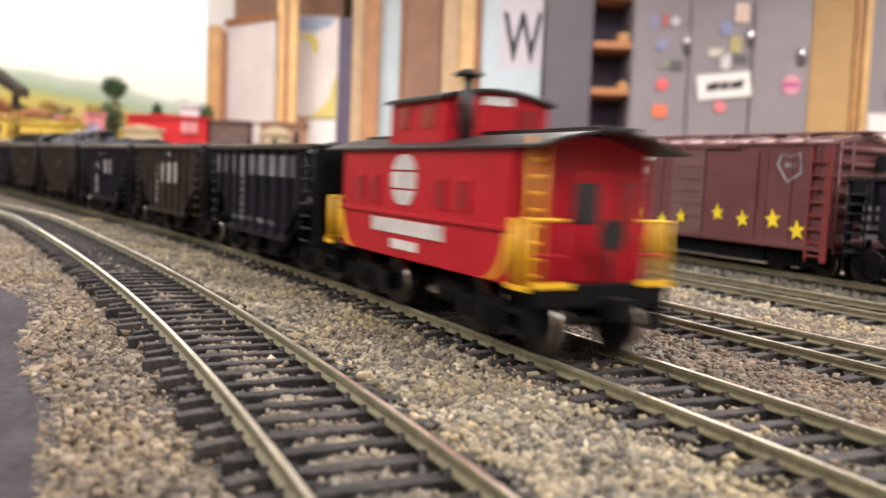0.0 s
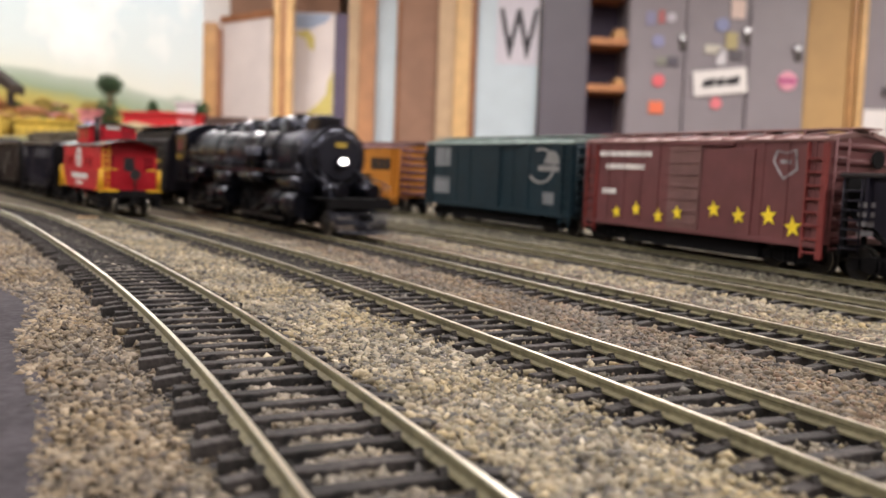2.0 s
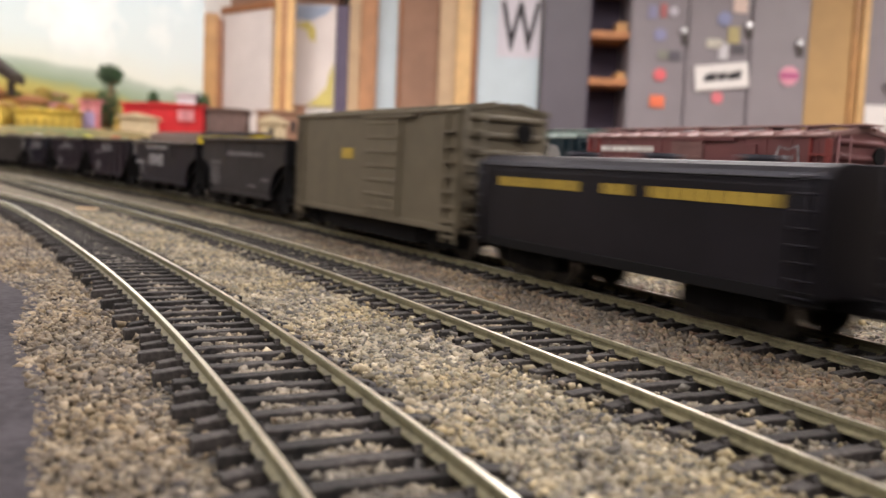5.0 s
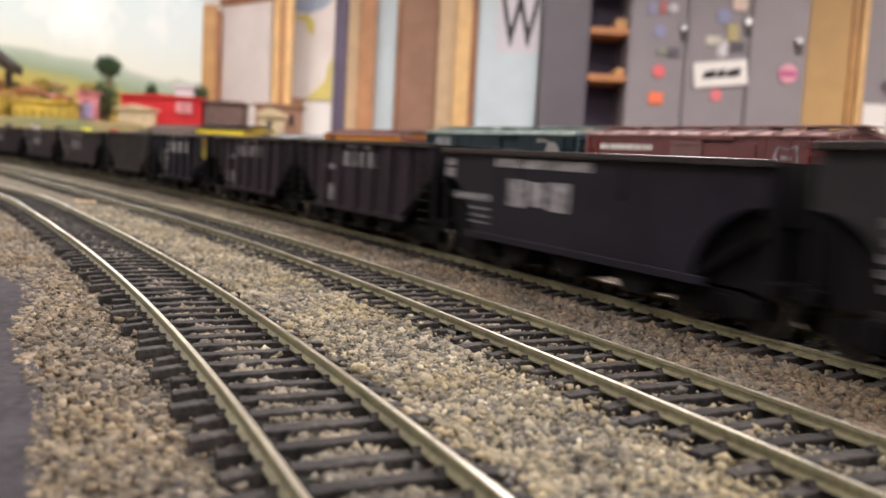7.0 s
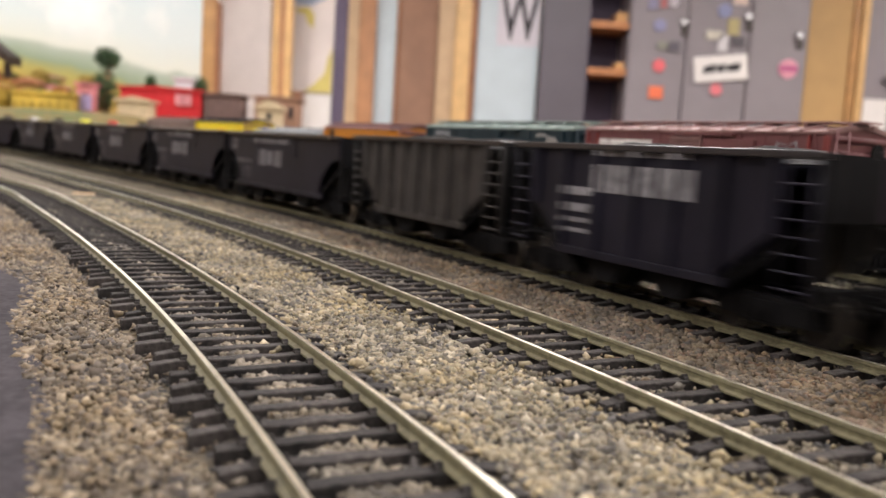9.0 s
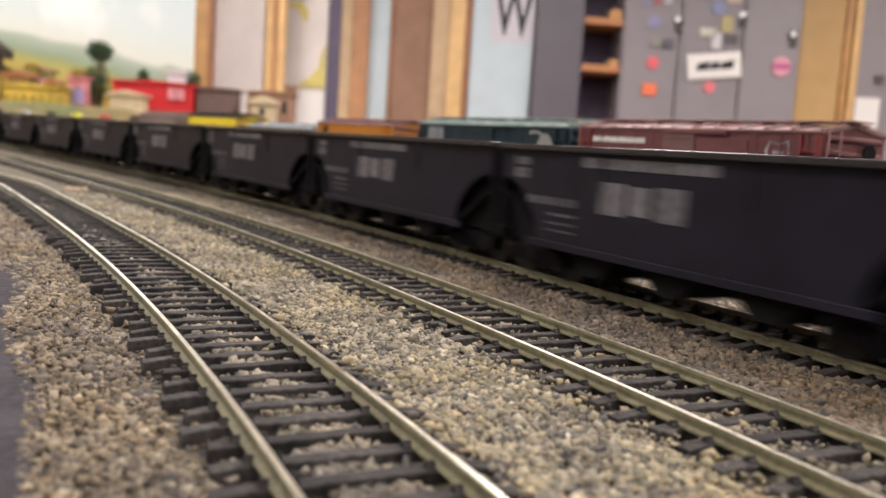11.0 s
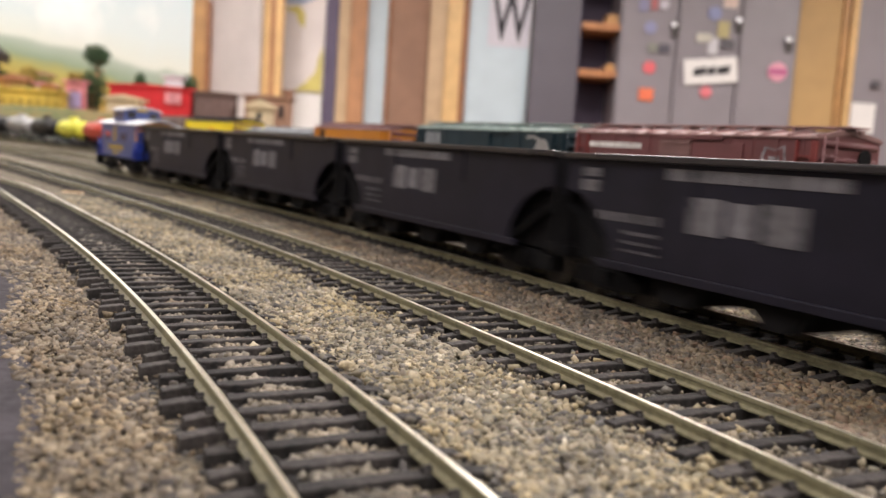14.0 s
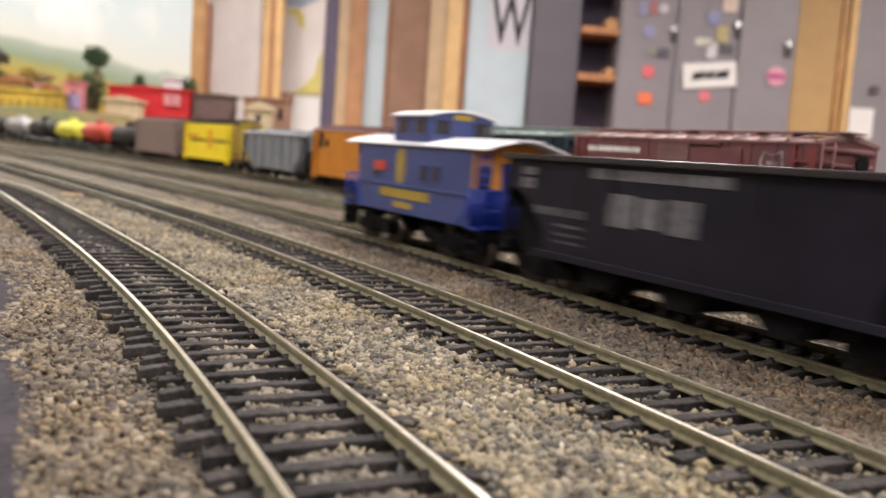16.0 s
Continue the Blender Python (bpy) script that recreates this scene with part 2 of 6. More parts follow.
M["ground"] = ground_material()
M["stone_tan"] = stone_material("ballast_tan", (0.021, 0.016, 0.013), (0.076, 0.056, 0.035), (0.056, 0.047, 0.040), (0.148, 0.112, 0.068), (0.094, 0.078, 0.058), (0.184, 0.144, 0.092), (0.104, 0.074, 0.045), (0.224, 0.184, 0.128))
M["stone_grey"] = stone_material("ballast_grey", (0.026, 0.024, 0.023), (0.115, 0.096, 0.057), (0.060, 0.056, 0.054), (0.215, 0.175, 0.104), (0.135, 0.120, 0.082), (0.27, 0.218, 0.127), (0.075, 0.058, 0.043), (0.331, 0.286, 0.200))
M["stone_pink"] = stone_material("ballast_brown", (0.020, 0.016, 0.013), (0.086, 0.063, 0.037), (0.044, 0.038, 0.034), (0.116, 0.088, 0.052), (0.072, 0.061, 0.045), (0.146, 0.109, 0.066), (0.086, 0.051, 0.031), (0.172, 0.132, 0.092))
M["stone_dust"] = stone_material("ballast_dust", (0.046, 0.039, 0.031), (0.125, 0.106, 0.076), (0.078, 0.068, 0.054), (0.185, 0.152, 0.106), (0.10, 0.086, 0.064), (0.24, 0.20, 0.145))
M["stone_olive"] = stone_material("ballast_olive", (0.036, 0.033, 0.024), (0.105, 0.095, 0.064), (0.07, 0.064, 0.048), (0.20, 0.18, 0.125))
# near-black hues that paint in the shade of the gaps between ties
M["stone_shade"] = stone_material("ballast_shade", (0.010, 0.0095, 0.0095), (0.022, 0.020, 0.020), (0.016, 0.015, 0.015), (0.045, 0.040, 0.036), (0.02, 0.018, 0.018), (0.16, 0.135, 0.10))


# ---- plan: u runs along the tracks, v across them ----
UX, UY = -0.45001, 0.89302
TRACKS = {  # cubic in u (metres) for v (millimetres), last u before the bend, radius of the bend
    "a": ((467.25, -556.65, 115.47, 26.12), 0.42, 0.62),
    "b": ((276.8, -482.3, 103.8, 80.3), 0.72, 0.70),
    "c": ((98.5, -271.9, 55.6, 135.3), 0.92, 0.76),
    "d": ((98.5, -271.9, 55.6, 195.8), 0.92, 0.82),
    "e": ((7.3, -156.5, 67.5, 247.5), 1.45, 0.9),
}


def plan(u, v):
    return Vector((u * UX + v * UY, u * UY - v * UX))


def rise(u):
    """Height of the rail tops along the gentle climb away from the eye."""
    k = u - 0.12
    return 0.009 * (k + math.sqrt(k * k + 0.0036)) if u < 1.6 else rise(1.599)


def spot(track, u):
    """Place and heading (towards growing u) on a track's centre line."""
    c, last, radius = TRACKS[track]
    def at(q):
        lo = 0.05
        p = min(max(q, lo), last)
        v = ((c[0] * p + c[1]) * p + c[2]) * p + c[3]
        g = (3 * c[0] * p + 2 * c[1]) * p + c[2]
        return v + g * (min(q, last) - p), g
    v, g = at(u)
    d = plan(1, g / 1000).normalized()
    p = plan(min(u, last), v / 1000)
    if u > last:
        turn = (u - last) / radius
        n = Vector((-d.y, d.x))
        mid = p + n * radius
        r = -n * radius
        ct, st = math.cos(turn), math.sin(turn)
        p = mid + Vector((r.x * ct - r.y * st, r.x * st + r.y * ct))
        d = Vector((d.x * ct - d.y * st, d.x * st + d.y * ct))
    z = rise(p.x * UX + p.y * UY)
    return p, d, z


def rail_pose(track, u):
    """Pose of a car whose middle stands at u: x along the track, y to the near side."""
    p, d, z = spot(track, u)
    h = 0.03
    p1, p0 = spot(track, u + h), spot(track, u - h)
    slope = math.degrees(math.atan2(p1[2] - p0[2], 2 * h))
    return Matrix.Translation((p.x, p.y, z)) @ Matrix.Rotation(math.atan2(d.y, d.x), 4, "Z") @ Matrix.Rotation(radians(-slope), 4, "Y")


# ---- mesh helpers, in millimetres ----
def box(bm, x0, x1, y0, y1, z0, z1):
    v = [bm.verts.new((x, y, z)) for x in (x0, x1) for y in (y0, y1) for z in (z0, z1)]
    for f in ((0, 1, 3, 2), (4, 6, 7, 5), (0, 4, 5, 1), (2, 3, 7, 6), (0, 2, 6, 4), (1, 5, 7, 3)):
        bm.faces.new([v[i] for i in f])
    return v


def prism(bm, pts, axis, a, b, smooth=False):
    """Extrude a closed outline along an axis from a to b. Outline in the other two axes, in order."""
    def put(p, k):
        return {"x": (k, p[0], p[1]), "y": (p[0], k, p[1]), "z": (p[0], p[1], k)}[axis]
    A = [bm.verts.new(put(p, a)) for p in pts]
    B = [bm.verts.new(put(p, b)) for p in pts]
    n = len(pts)
    for i in range(n):
        f = bm.faces.new((A[i], A[(i + 1) % n], B[(i + 1) % n], B[i]))
        f.smooth = smooth
    bm.faces.new(A[::-1])
    bm.faces.new(B)


def ring(r, n, cx=0.0, cy=0.0, start=0.0):
    return [(cx + r * math.cos(start + 2 * math.pi * i / n), cy + r * math.sin(start + 2 * math.pi * i / n)) for i in range(n)]


def cyl(bm, axis, cx, cy, r, a, b, n=16):
    prism(bm, ring(r, n, cx, cy), axis, a, b, True)


def bar(bm, p, q, r=0.35, n=6):
    """A round rod between two points."""
    p, q = Vector(p), Vector(q)
    d = (q - p).normalized()
    s = d.orthogonal().normalized()
    t = d.cross(s)
    A = [bm.verts.new(p + (s * math.cos(2 * math.pi * i / n) + t * math.sin(2 * math.pi * i / n)) * r) for i in range(n)]
    B = [bm.verts.new(v.co + (q - p)) for v in A]
    for i in range(n):
        bm.faces.new((A[i], A[(i + 1) % n], B[(i + 1) % n], B[i])).smooth = True
    bm.faces.new(A[::-1])
    bm.faces.new(B)


def rods(bm, pts, r=0.35):
    for p, q in zip(pts, pts[1:]):
        bar(bm, p, q, r)


def mesh(bm, name, mats, bevel=0.0, unit=0.001):
    bmesh.ops.recalc_face_normals(bm, faces=bm.faces)
    if bevel:
        edges = [e for e in bm.edges if len(e.link_faces) == 2 and e.calc_face_angle() > 0.6]
        bmesh.ops.bevel(bm, geom=edges, offset=bevel, segments=2, affect="EDGES", profile=0.6, clamp_overlap=True)
    me = bpy.data.meshes.new(name)
    bmesh.ops.scale(bm, vec=(unit,) * 3, verts=bm.verts)
    bm.to_mesh(me)
    bm.free()
    for m in mats if isinstance(mats, (list, tuple)) else (mats,):
        me.materials.append(m)
    return me


def part(name, data, material, parent, label="", bevel=0.0, unit=0.001, at=None):
    if isinstance(data, bmesh.types.BMesh):
        data = mesh(data, name, material, bevel, unit)
    ob = new(name, data)
    ob.parent = parent
    if at is not None:
        ob.matrix_local = at
    if label:
        tagged(ob, label)
    return ob


def B():
    return bmesh.new()


def thing(name, label, category, group="", m=None):
    ob = new(name)
    ob.empty_display_size = 0.01
    tagged(ob, label, category, group)
    if m is not None:
        ob.matrix_world = m
    return ob


def block(name, label, category, x0, x1, y0, y1, z0, z1, material, kind="", bevel=0.004, group=""):
    """A room-sized boxed thing, in metres."""
    bm = B()
    box(bm, x0, x1, y0, y1, z0, z1)
    return tagged(new(name, mesh(bm, name, material, bevel, 1.0)), label, category, group, kind)


# ---- the layout's ground ----
ROAD_V = 0.0018


def mid_ab(u, v):
    c = TRACKS["a"][0]
    w = min(max(u, 0.05), 0.5)
    return v * 1000 - (((c[0] * w + c[1]) * w + c[2]) * w + c[3])


def shoulder(u, v):
    """The ballast drops away along the near side of the curved track."""
    return 0.0012 * math.exp(-((mid_ab(u, v) + 15.5) / 4.5) ** 2)


def ground_sheet():
    us = np.concatenate([np.arange(-2.9, -0.1, 0.2), np.arange(-0.1, 0.6, 0.006), np.arange(0.6, 2.6, 0.05)])
    vs = np.concatenate([np.arange(-1.9, -0.1, 0.1), np.arange(-0.1, 0.3, 0.006), np.arange(0.3, 0.95, 0.05)])
    verts, faces = [], []
    for u in us:
        for v in vs:
            p = plan(u, v)
            bump = 0.0006 * noise.noise(Vector((p.x * 60, p.y * 60, 0))) if abs(u) < 0.7 else 0
            verts.append((p.x, p.y, rise(u) - 0.0034 + bump - (shoulder(u, v) if abs(u) < 0.7 else 0)))
    w = len(vs)
    for i in range(len(us) - 1):
        for j in range(w - 1):
            faces.append((i * w + j, (i + 1) * w + j, (i + 1) * w + j + 1, i * w + j + 1))
    me = bpy.data.meshes.new("ground")
    me.from_pydata(verts, [], faces)
    me.materials.append(M["ground"])
    return tagged(new("ground", me), "tan and grey ballasted ground of the model railway layout", "ground", kind="structure")


ground_sheet()


def road():
    bm = B()
    rnd = random.Random(4)
    rows = []
    for i in range(70):
        u = -0.25 + i * 0.012
        edge = ROAD_V + 0.0022 * math.sin(u * 70) + rnd.uniform(-0.0012, 0.0012) - max(0, u - 0.2) * 0.16
        row = []
        for v, dz in ((-0.09 - max(0, u - 0.2) * 0.2, -0.0024), (edge + 0.0003, -0.0026), (edge + 0.0020, -0.0040)):
            p = plan(u, v)
            row.append(bm.verts.new((p.x, p.y, rise(u) + dz)))
        rows.append(row)
    for a, b in zip(rows, rows[1:]):
        for j in range(2):
            bm.faces.new((a[j], b[j], b[j + 1], a[j + 1])).smooth = True
    tagged(new("road", mesh(bm, "road", M["road"], 0, 1.0)), "dark grey painted road strip beside the ballast", "road", kind="structure")


road()


# ---- tracks ----
RAIL = ((-1.1, -1.8), (-1.1, -1.55), (-0.3, -1.3), (-0.3, -0.75), (-0.5, -0.6), (-0.45, -0.08), (-0.34, 0.0), (0.34, 0.0), (0.45, -0.08),
        (0.5, -0.6), (0.3, -0.75), (0.3, -1.3), (1.1, -1.55), (1.1, -1.8))
GAUGE = {"a": 8.7, "b": 8.7, "c": 8.0, "d": 8.5, "e": 8.7}
TIE_STEP = 0.0065


def rail_mesh(track, side, u0, u1):
    bm = B()
    rows, u = [], u0
    while u <= u1:
        p, d, z = spot(track, u)
        n = Vector((-d.y, d.x))
        rows.append([bm.verts.new((p.x + n.x * (side * GAUGE[track] + a) / 1000, p.y + n.y * (side * GAUGE[track] + a) / 1000, z + b / 1000)) for a, b in RAIL])
        u += 0.008 if -0.05 < u < 0.6 else 0.04
    k = len(RAIL)
    for a, b in zip(rows, rows[1:]):
        for j in range(k):
            f = bm.faces.new((a[j], b[j], b[(j + 1) % k], a[(j + 1) % k]))
            f.material_index = 1 if j == 6 else 0
    bm.faces.new(rows[0])
    bm.faces.new(rows[-1][::-1])
    return mesh(bm, "rail", (M["rail_side"], M["rail_top"]), 0, 1.0)


def tie_mesh(seed):
    """A weathered tie: chipped edges, uneven top, ragged ends."""
    rnd = random.Random(seed)
    y0, y1 = -15 * rnd.uniform(0.84, 1.03), 15 * rnd.uniform(0.86, 1.02)
    bm = B()
    rows, n = [], 9
    for i in range(n):
        y = y0 + (y1 - y0) * i / (n - 1)
        worn = 0.35 if i in (0, n - 1) else 0.0
        top = -1.76 - worn + rnd.uniform(-0.20, 0.05)
        a, b = -1.22 + rnd.uniform(-0.13, 0.17), 1.22 + rnd.uniform(-0.17, 0.13)
        rows.append([bm.verts.new((x, y + rnd.uniform(-0.25, 0.25), z)) for x, z in
                     ((a, -4.4), (a, top - 0.16), (a + 0.13, top), (b - 0.13, top + rnd.uniform(-0.08, 0.05)), (b, top - 0.16), (b, -4.4))])
    for p, q in zip(rows, rows[1:]):
        for j in range(6):
            bm.faces.new((p[j], p[(j + 1) % 6], q[(j + 1) % 6], q[j]))
    bm.faces.new(rows[0])
    bm.faces.new(rows[-1][::-1])
    return mesh(bm, "tie", M["tie"])


TIES = [tie_mesh(s) for s in range(12)]


def spike_mesh():
    """Moulded tie plates and spike heads either side of both rails."""
    bm = B()
    for s in (-1, 1):
        for r in (-1, 1):
            y = s * 8.7 + r * 1.45
            prism(bm, ((-0.75, -1.9), (0.75, -1.9), (0.6, -1.5), (0.28, -1.42), (0.2, -1.08), (-0.2, -1.08), (-0.28, -1.42), (-0.6, -1.5)), "y", y - 0.5, y + 0.5)
    return mesh(bm, "tie_plates", M["tie"], 0.0)


PLATES = spike_mesh()


def build_track(track, label, u0, u1, near0, near1):
    t = thing("track", label, "railway track", "tracks of the layout")
    tagged(t, kind="structure")
    for s in (-1, 1):
        part("rail", rail_mesh(track, s, u0, u1), None, t, "weathered nickel rail with a bright worn top")
    u, i = near0, 0
    rnd = random.Random(ord(track))
    while u < near1 and i < 290:
        p, d, z = spot(track, u)
        m = Matrix.Translation((p.x, p.y, z)) @ Matrix.Rotation(math.atan2(d.y, d.x) + rnd.uniform(-0.015, 0.015), 4, "Z")
        tie = part("tie", TIES[(i * 7 + i // 5) % 12], None, t, at=m)
        if track in "abc" and u < 0.4:
            part("tie_plates", PLATES, None, tie)
        u += TIE_STEP * rnd.uniform(0.97, 1.03)
        i += 1
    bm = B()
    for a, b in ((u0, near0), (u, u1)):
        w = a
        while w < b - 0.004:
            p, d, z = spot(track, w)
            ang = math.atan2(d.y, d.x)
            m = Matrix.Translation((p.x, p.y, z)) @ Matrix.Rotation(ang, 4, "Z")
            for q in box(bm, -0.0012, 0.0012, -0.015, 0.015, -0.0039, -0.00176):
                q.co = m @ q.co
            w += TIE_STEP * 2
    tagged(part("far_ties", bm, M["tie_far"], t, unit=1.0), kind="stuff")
    return t


build_track("a", "curved track with black ties and weathered rails in tan ballast", -0.6, 1.7, 0.03, 0.56)
build_track("b", "main line track with grey-black ties and bright rail tops", -2.6, 3.3, 0.02, 0.75)
build_track("c", "second main line track half buried in brown ballast", -2.8, 3.9, 0.05, 0.95)
build_track("d", "siding track with pale rail tops and grey ties", -1.0, 2.4, 0.08, 0.8)
build_track("e", "storage track with dull ties under parked freight cars", -1.0, 2.6, 0.1, 0.9)


# ---- loose ballast ----
def stones(name, label, material, seed, count, u0, u1, v0, v1, size, fade, keep=lambda u, v: True, inside=False, crown=False):
    rng = np.random.default_rng(seed)
    u = u0 + (u1 - u0) * rng.random(count) ** fade
    v = v0 + (v1 - v0) * rng.random(count)
    uu = np.clip(u, 0.05, 0.9)
    lift = np.zeros(count)
    bed = np.zeros(count, bool)
    ends = np.zeros(count, bool)
    ok = np.ones(count, bool)
    for key, (c, last, _r) in TRACKS.items():
        g = (((c[0] * uu + c[1]) * uu + c[2]) * uu + c[3]) / 1000 + ((3 * c[0] * uu + 2 * c[1]) * uu + c[2]) / 1000 * (u - uu)
        off = np.abs(v - g)
        ok &= ~((off > 0.0068) & (off < 0.0106))
        inner = off < 0.0150
        ends |= inner & (off > 0.0106)
        if key in "ab":
            bed |= inner
            lift = np.where(inner, -0.0007, lift)
        else:
            lift = np.where(inner, -0.0003, lift)
            ok &= ~(inner & (rng.random(count) < 0.40))
    if crown:
        # dusty fill between the ties, heaped along the middle of the bed and thinning to the rails
        c = TRACKS[crown][0]
        g = (((c[0] * uu + c[1]) * uu + c[2]) * uu + c[3]) / 1000
        off = np.abs(v - g) / 0.0066
        wave = np.array([noise.noise(Vector((a * 140, b * 140, 3))) for a, b in zip(u, v)])
        ok &= (off < 1) & (wave > -0.32 + 0.45 * off)
        lift = 0.00012 - 0.0008 * off ** 2 + 0.0004 * wave
    else:
        ok &= (bed if inside else ~bed | (rng.random(count) < np.where(ends, 0.24, 0.045)))
        lift = np.where(bed & (not inside), 0.0009 * rng.random(count) - 0.0003, lift)
    ok &= np.array([keep(a, b) for a, b in zip(u, v)])
    # stay out of the corners behind the eye
    x, y = u * UX + v * UY, u * UY - v * UX
    ok &= (y > 0.045) & (np.abs(x) < 0.62 * y + 0.02)
    u, v, x, y, lift = u[ok], v[ok], x[ok], y[ok], lift[ok]
    dip = np.array([shoulder(a, b) for a, b in zip(u, v)])
    n = len(u)
    k = 0.0 + u - 0.12
    z = 0.009 * (k + np.sqrt(k * k + 0.0036)) - 0.00285 + lift - dip
    cube = np.array([(a, b, c) for a in (-1, 1) for b in (-1, 1) for c in (-1, 1)], float)
    r = size * (0.42 + 1.15 * rng.random((n, 1, 1)) ** 2.4)
    pts = cube[None] * (1 + 1.15 * (rng.random((n, 8, 3)) - 0.5)) * r * (0.38 + 1.12 * rng.random((n, 1, 3)))
    q = rng.normal(size=(n, 4))
    q /= np.linalg.norm(q, axis=1)[:, None]
    w, a, b, c = q.T
    R = np.stack([1 - 2 * (b * b + c * c), 2 * (a * b - c * w), 2 * (a * c + b * w), 2 * (a * b + c * w), 1 - 2 * (a * a + c * c), 2 * (b * c - a * w),
                  2 * (a * c - b * w), 2 * (b * c + a * w), 1 - 2 * (a * a + b * b)], 1).reshape(n, 3, 3)
    pts = np.einsum("nij,nkj->nki", R, pts) * np.array((1.08, 1.08, 0.85)) + np.stack([x, y, z + size * 0.25 * rng.random(n)], 1)[:, None]
    quad = np.array(((0, 1, 3, 2), (4, 6, 7, 5), (0, 4, 5, 1), (2, 3, 7, 6), (0, 2, 6, 4), (1, 5, 7, 3)))
    faces = (quad[None] + 8 * np.arange(n)[:, None, None]).reshape(-1)
    me = bpy.data.meshes.new(name)
    me.vertices.add(n * 8)
    me.vertices.foreach_set("co", pts.reshape(-1))
    me.loops.add(n * 24)
    me.loops.foreach_set("vertex_index", faces)
    me.polygons.add(n * 6)
    me.polygons.foreach_set("loop_start", np.arange(n * 6) * 4)
    me.update(calc_edges=True)
    me.validate()
    me.materials.append(material)
    return tagged(new(name, me), label, "ballast", kind="stuff")


stones("ballast", "tan ballast stones beside the curved track", M["stone_tan"], 1, 88000, 0.03, 0.40, -0.06, 0.06, 0.00034, 1.5,
       lambda u, v: mid_ab(u, v) < 4 and v > ROAD_V - max(0, u - 0.2) * 0.16 - 0.0010 + 0.0012 * math.sin(u * 70) and not (abs(mid_ab(u, v)) < 8 and 0.2 < u < 0.36))
stones("ballast", "grey and buff ballast stones between the tracks", M["stone_grey"], 2, 115000, 0.03, 0.46, 0.0, 0.10, 0.00035, 1.5,
       lambda u, v: mid_ab(u, v) >= 4 and not (abs(mid_ab(u, v)) < 8 and 0.2 < u < 0.36))
# dark stones standing for the shade between the ties
stones("ballast", "near-black stones in the near track beds, painting in the shade between ties", M["stone_shade"], 6, 70000, 0.03, 0.46, -0.05, 0.105, 0.00044, 1.3, inside=True)
stones("ballast", "grey dusty ballast heaped between the ties of the curved track", M["stone_dust"], 8, 60000, 0.03, 0.40, -0.03, 0.04, 0.00036, 1.4, crown="a")
stones("ballast", "grey dusty ballast between the ties of the main line", M["stone_dust"], 9, 34000, 0.03, 0.46, 0.02, 0.105, 0.00036, 1.4, crown="b")
stones("ballast", "pinkish brown ballast stones along the main line", M["stone_pink"], 3, 90000, 0.03, 0.50, 0.088, 0.172, 0.00038, 1.3)
stones("ballast", "pale buff ballast stones beside the siding", M["stone_grey"], 7, 18000, 0.08, 0.5, 0.160, 0.192, 0.00046, 1.2)
stones("ballast", "olive grey grit by the storage tracks", M["stone_olive"], 5, 26000, 0.08, 0.62, 0.188, 0.29, 0.00050, 1.2)


def chip():
    bm = B()
    prism(bm, ((-5, -1.4), (4, -2), (5.5, 0.4), (1, 1.7), (-4.5, 1.2)), "z", 0, 1.0)
    p = plan(0.47, 0.033)
    ob = new("wood_chip", mesh(bm, "wood_chip", M["tanpale"], 0.2))
    ob.matrix_world = pose(p.x, p.y, rise(0.47) - 0.0028, 0, 0, 18)
    tagged(ob, "flat pale chip lying on the ballast", "chip")


chip()

# ---- the layout's table and the room ----
RX0, RX1, RY0, RY1 = -3.6, 4.2, -3.9, 4.9
block("floor", "brown vinyl floor of the club room", "floor", RX0, RX1, RY0, RY1, FLOOR_Z - 0.1, FLOOR_Z, M["floor"], "structure")
block("ceiling", "off-white ceiling of the club room", "ceiling", RX0, RX1, RY0, RY1, CEIL_Z, CEIL_Z + 0.1, M["ceiling"], "structure")
block("wall_north", "warm beige painted wall behind the cabinets", "wall", RX0, RX1, RY1, RY1 + 0.12, FLOOR_Z, CEIL_Z, M["wall"], "structure")
block("wall_south", "warm beige painted wall", "wall", RX0, RX1, RY0 - 0.12, RY0, FLOOR_Z, CEIL_Z, M["wall"], "structure")
block("wall_west", "warm beige painted wall", "wall", RX0 - 0.12, RX0, RY0, RY1, FLOOR_Z, CEIL_Z, M["wall"], "structure")
block("wall_east", "warm beige painted wall", "wall", RX1, RX1 + 0.12, RY0, RY1, FLOOR_Z, CEIL_Z, M["wall"], "structure")


def table():
    t = thing("layout_table", "dark wooden bench carrying the model railway", "table")
    bm = B()
    outline = [plan(u, v) for u, v in ((-2.88, -1.88), (-2.88, 0.88), (2.5, 0.88), (2.5, -1.88))]
    prism(bm, [(p.x, p.y) for p in outline], "z", -0.13, -0.012)
    part("top", bm, M["fascia"], t, unit=1.0)
    for u, v in ((-2.7, -1.7), (-2.7, 0.7), (0.0, -1.7), (0.0, 0.7), (2.3, -1.7), (2.3, 0.7)):
        p = plan(u, v)
        bm = B()
        box(bm, p.x - 0.045, p.x + 0.045, p.y - 0.045, p.y + 0.045, FLOOR_Z, -0.13)
        part("leg", bm, M["fascia"], t, bevel=0.004, unit=1.0)


table()

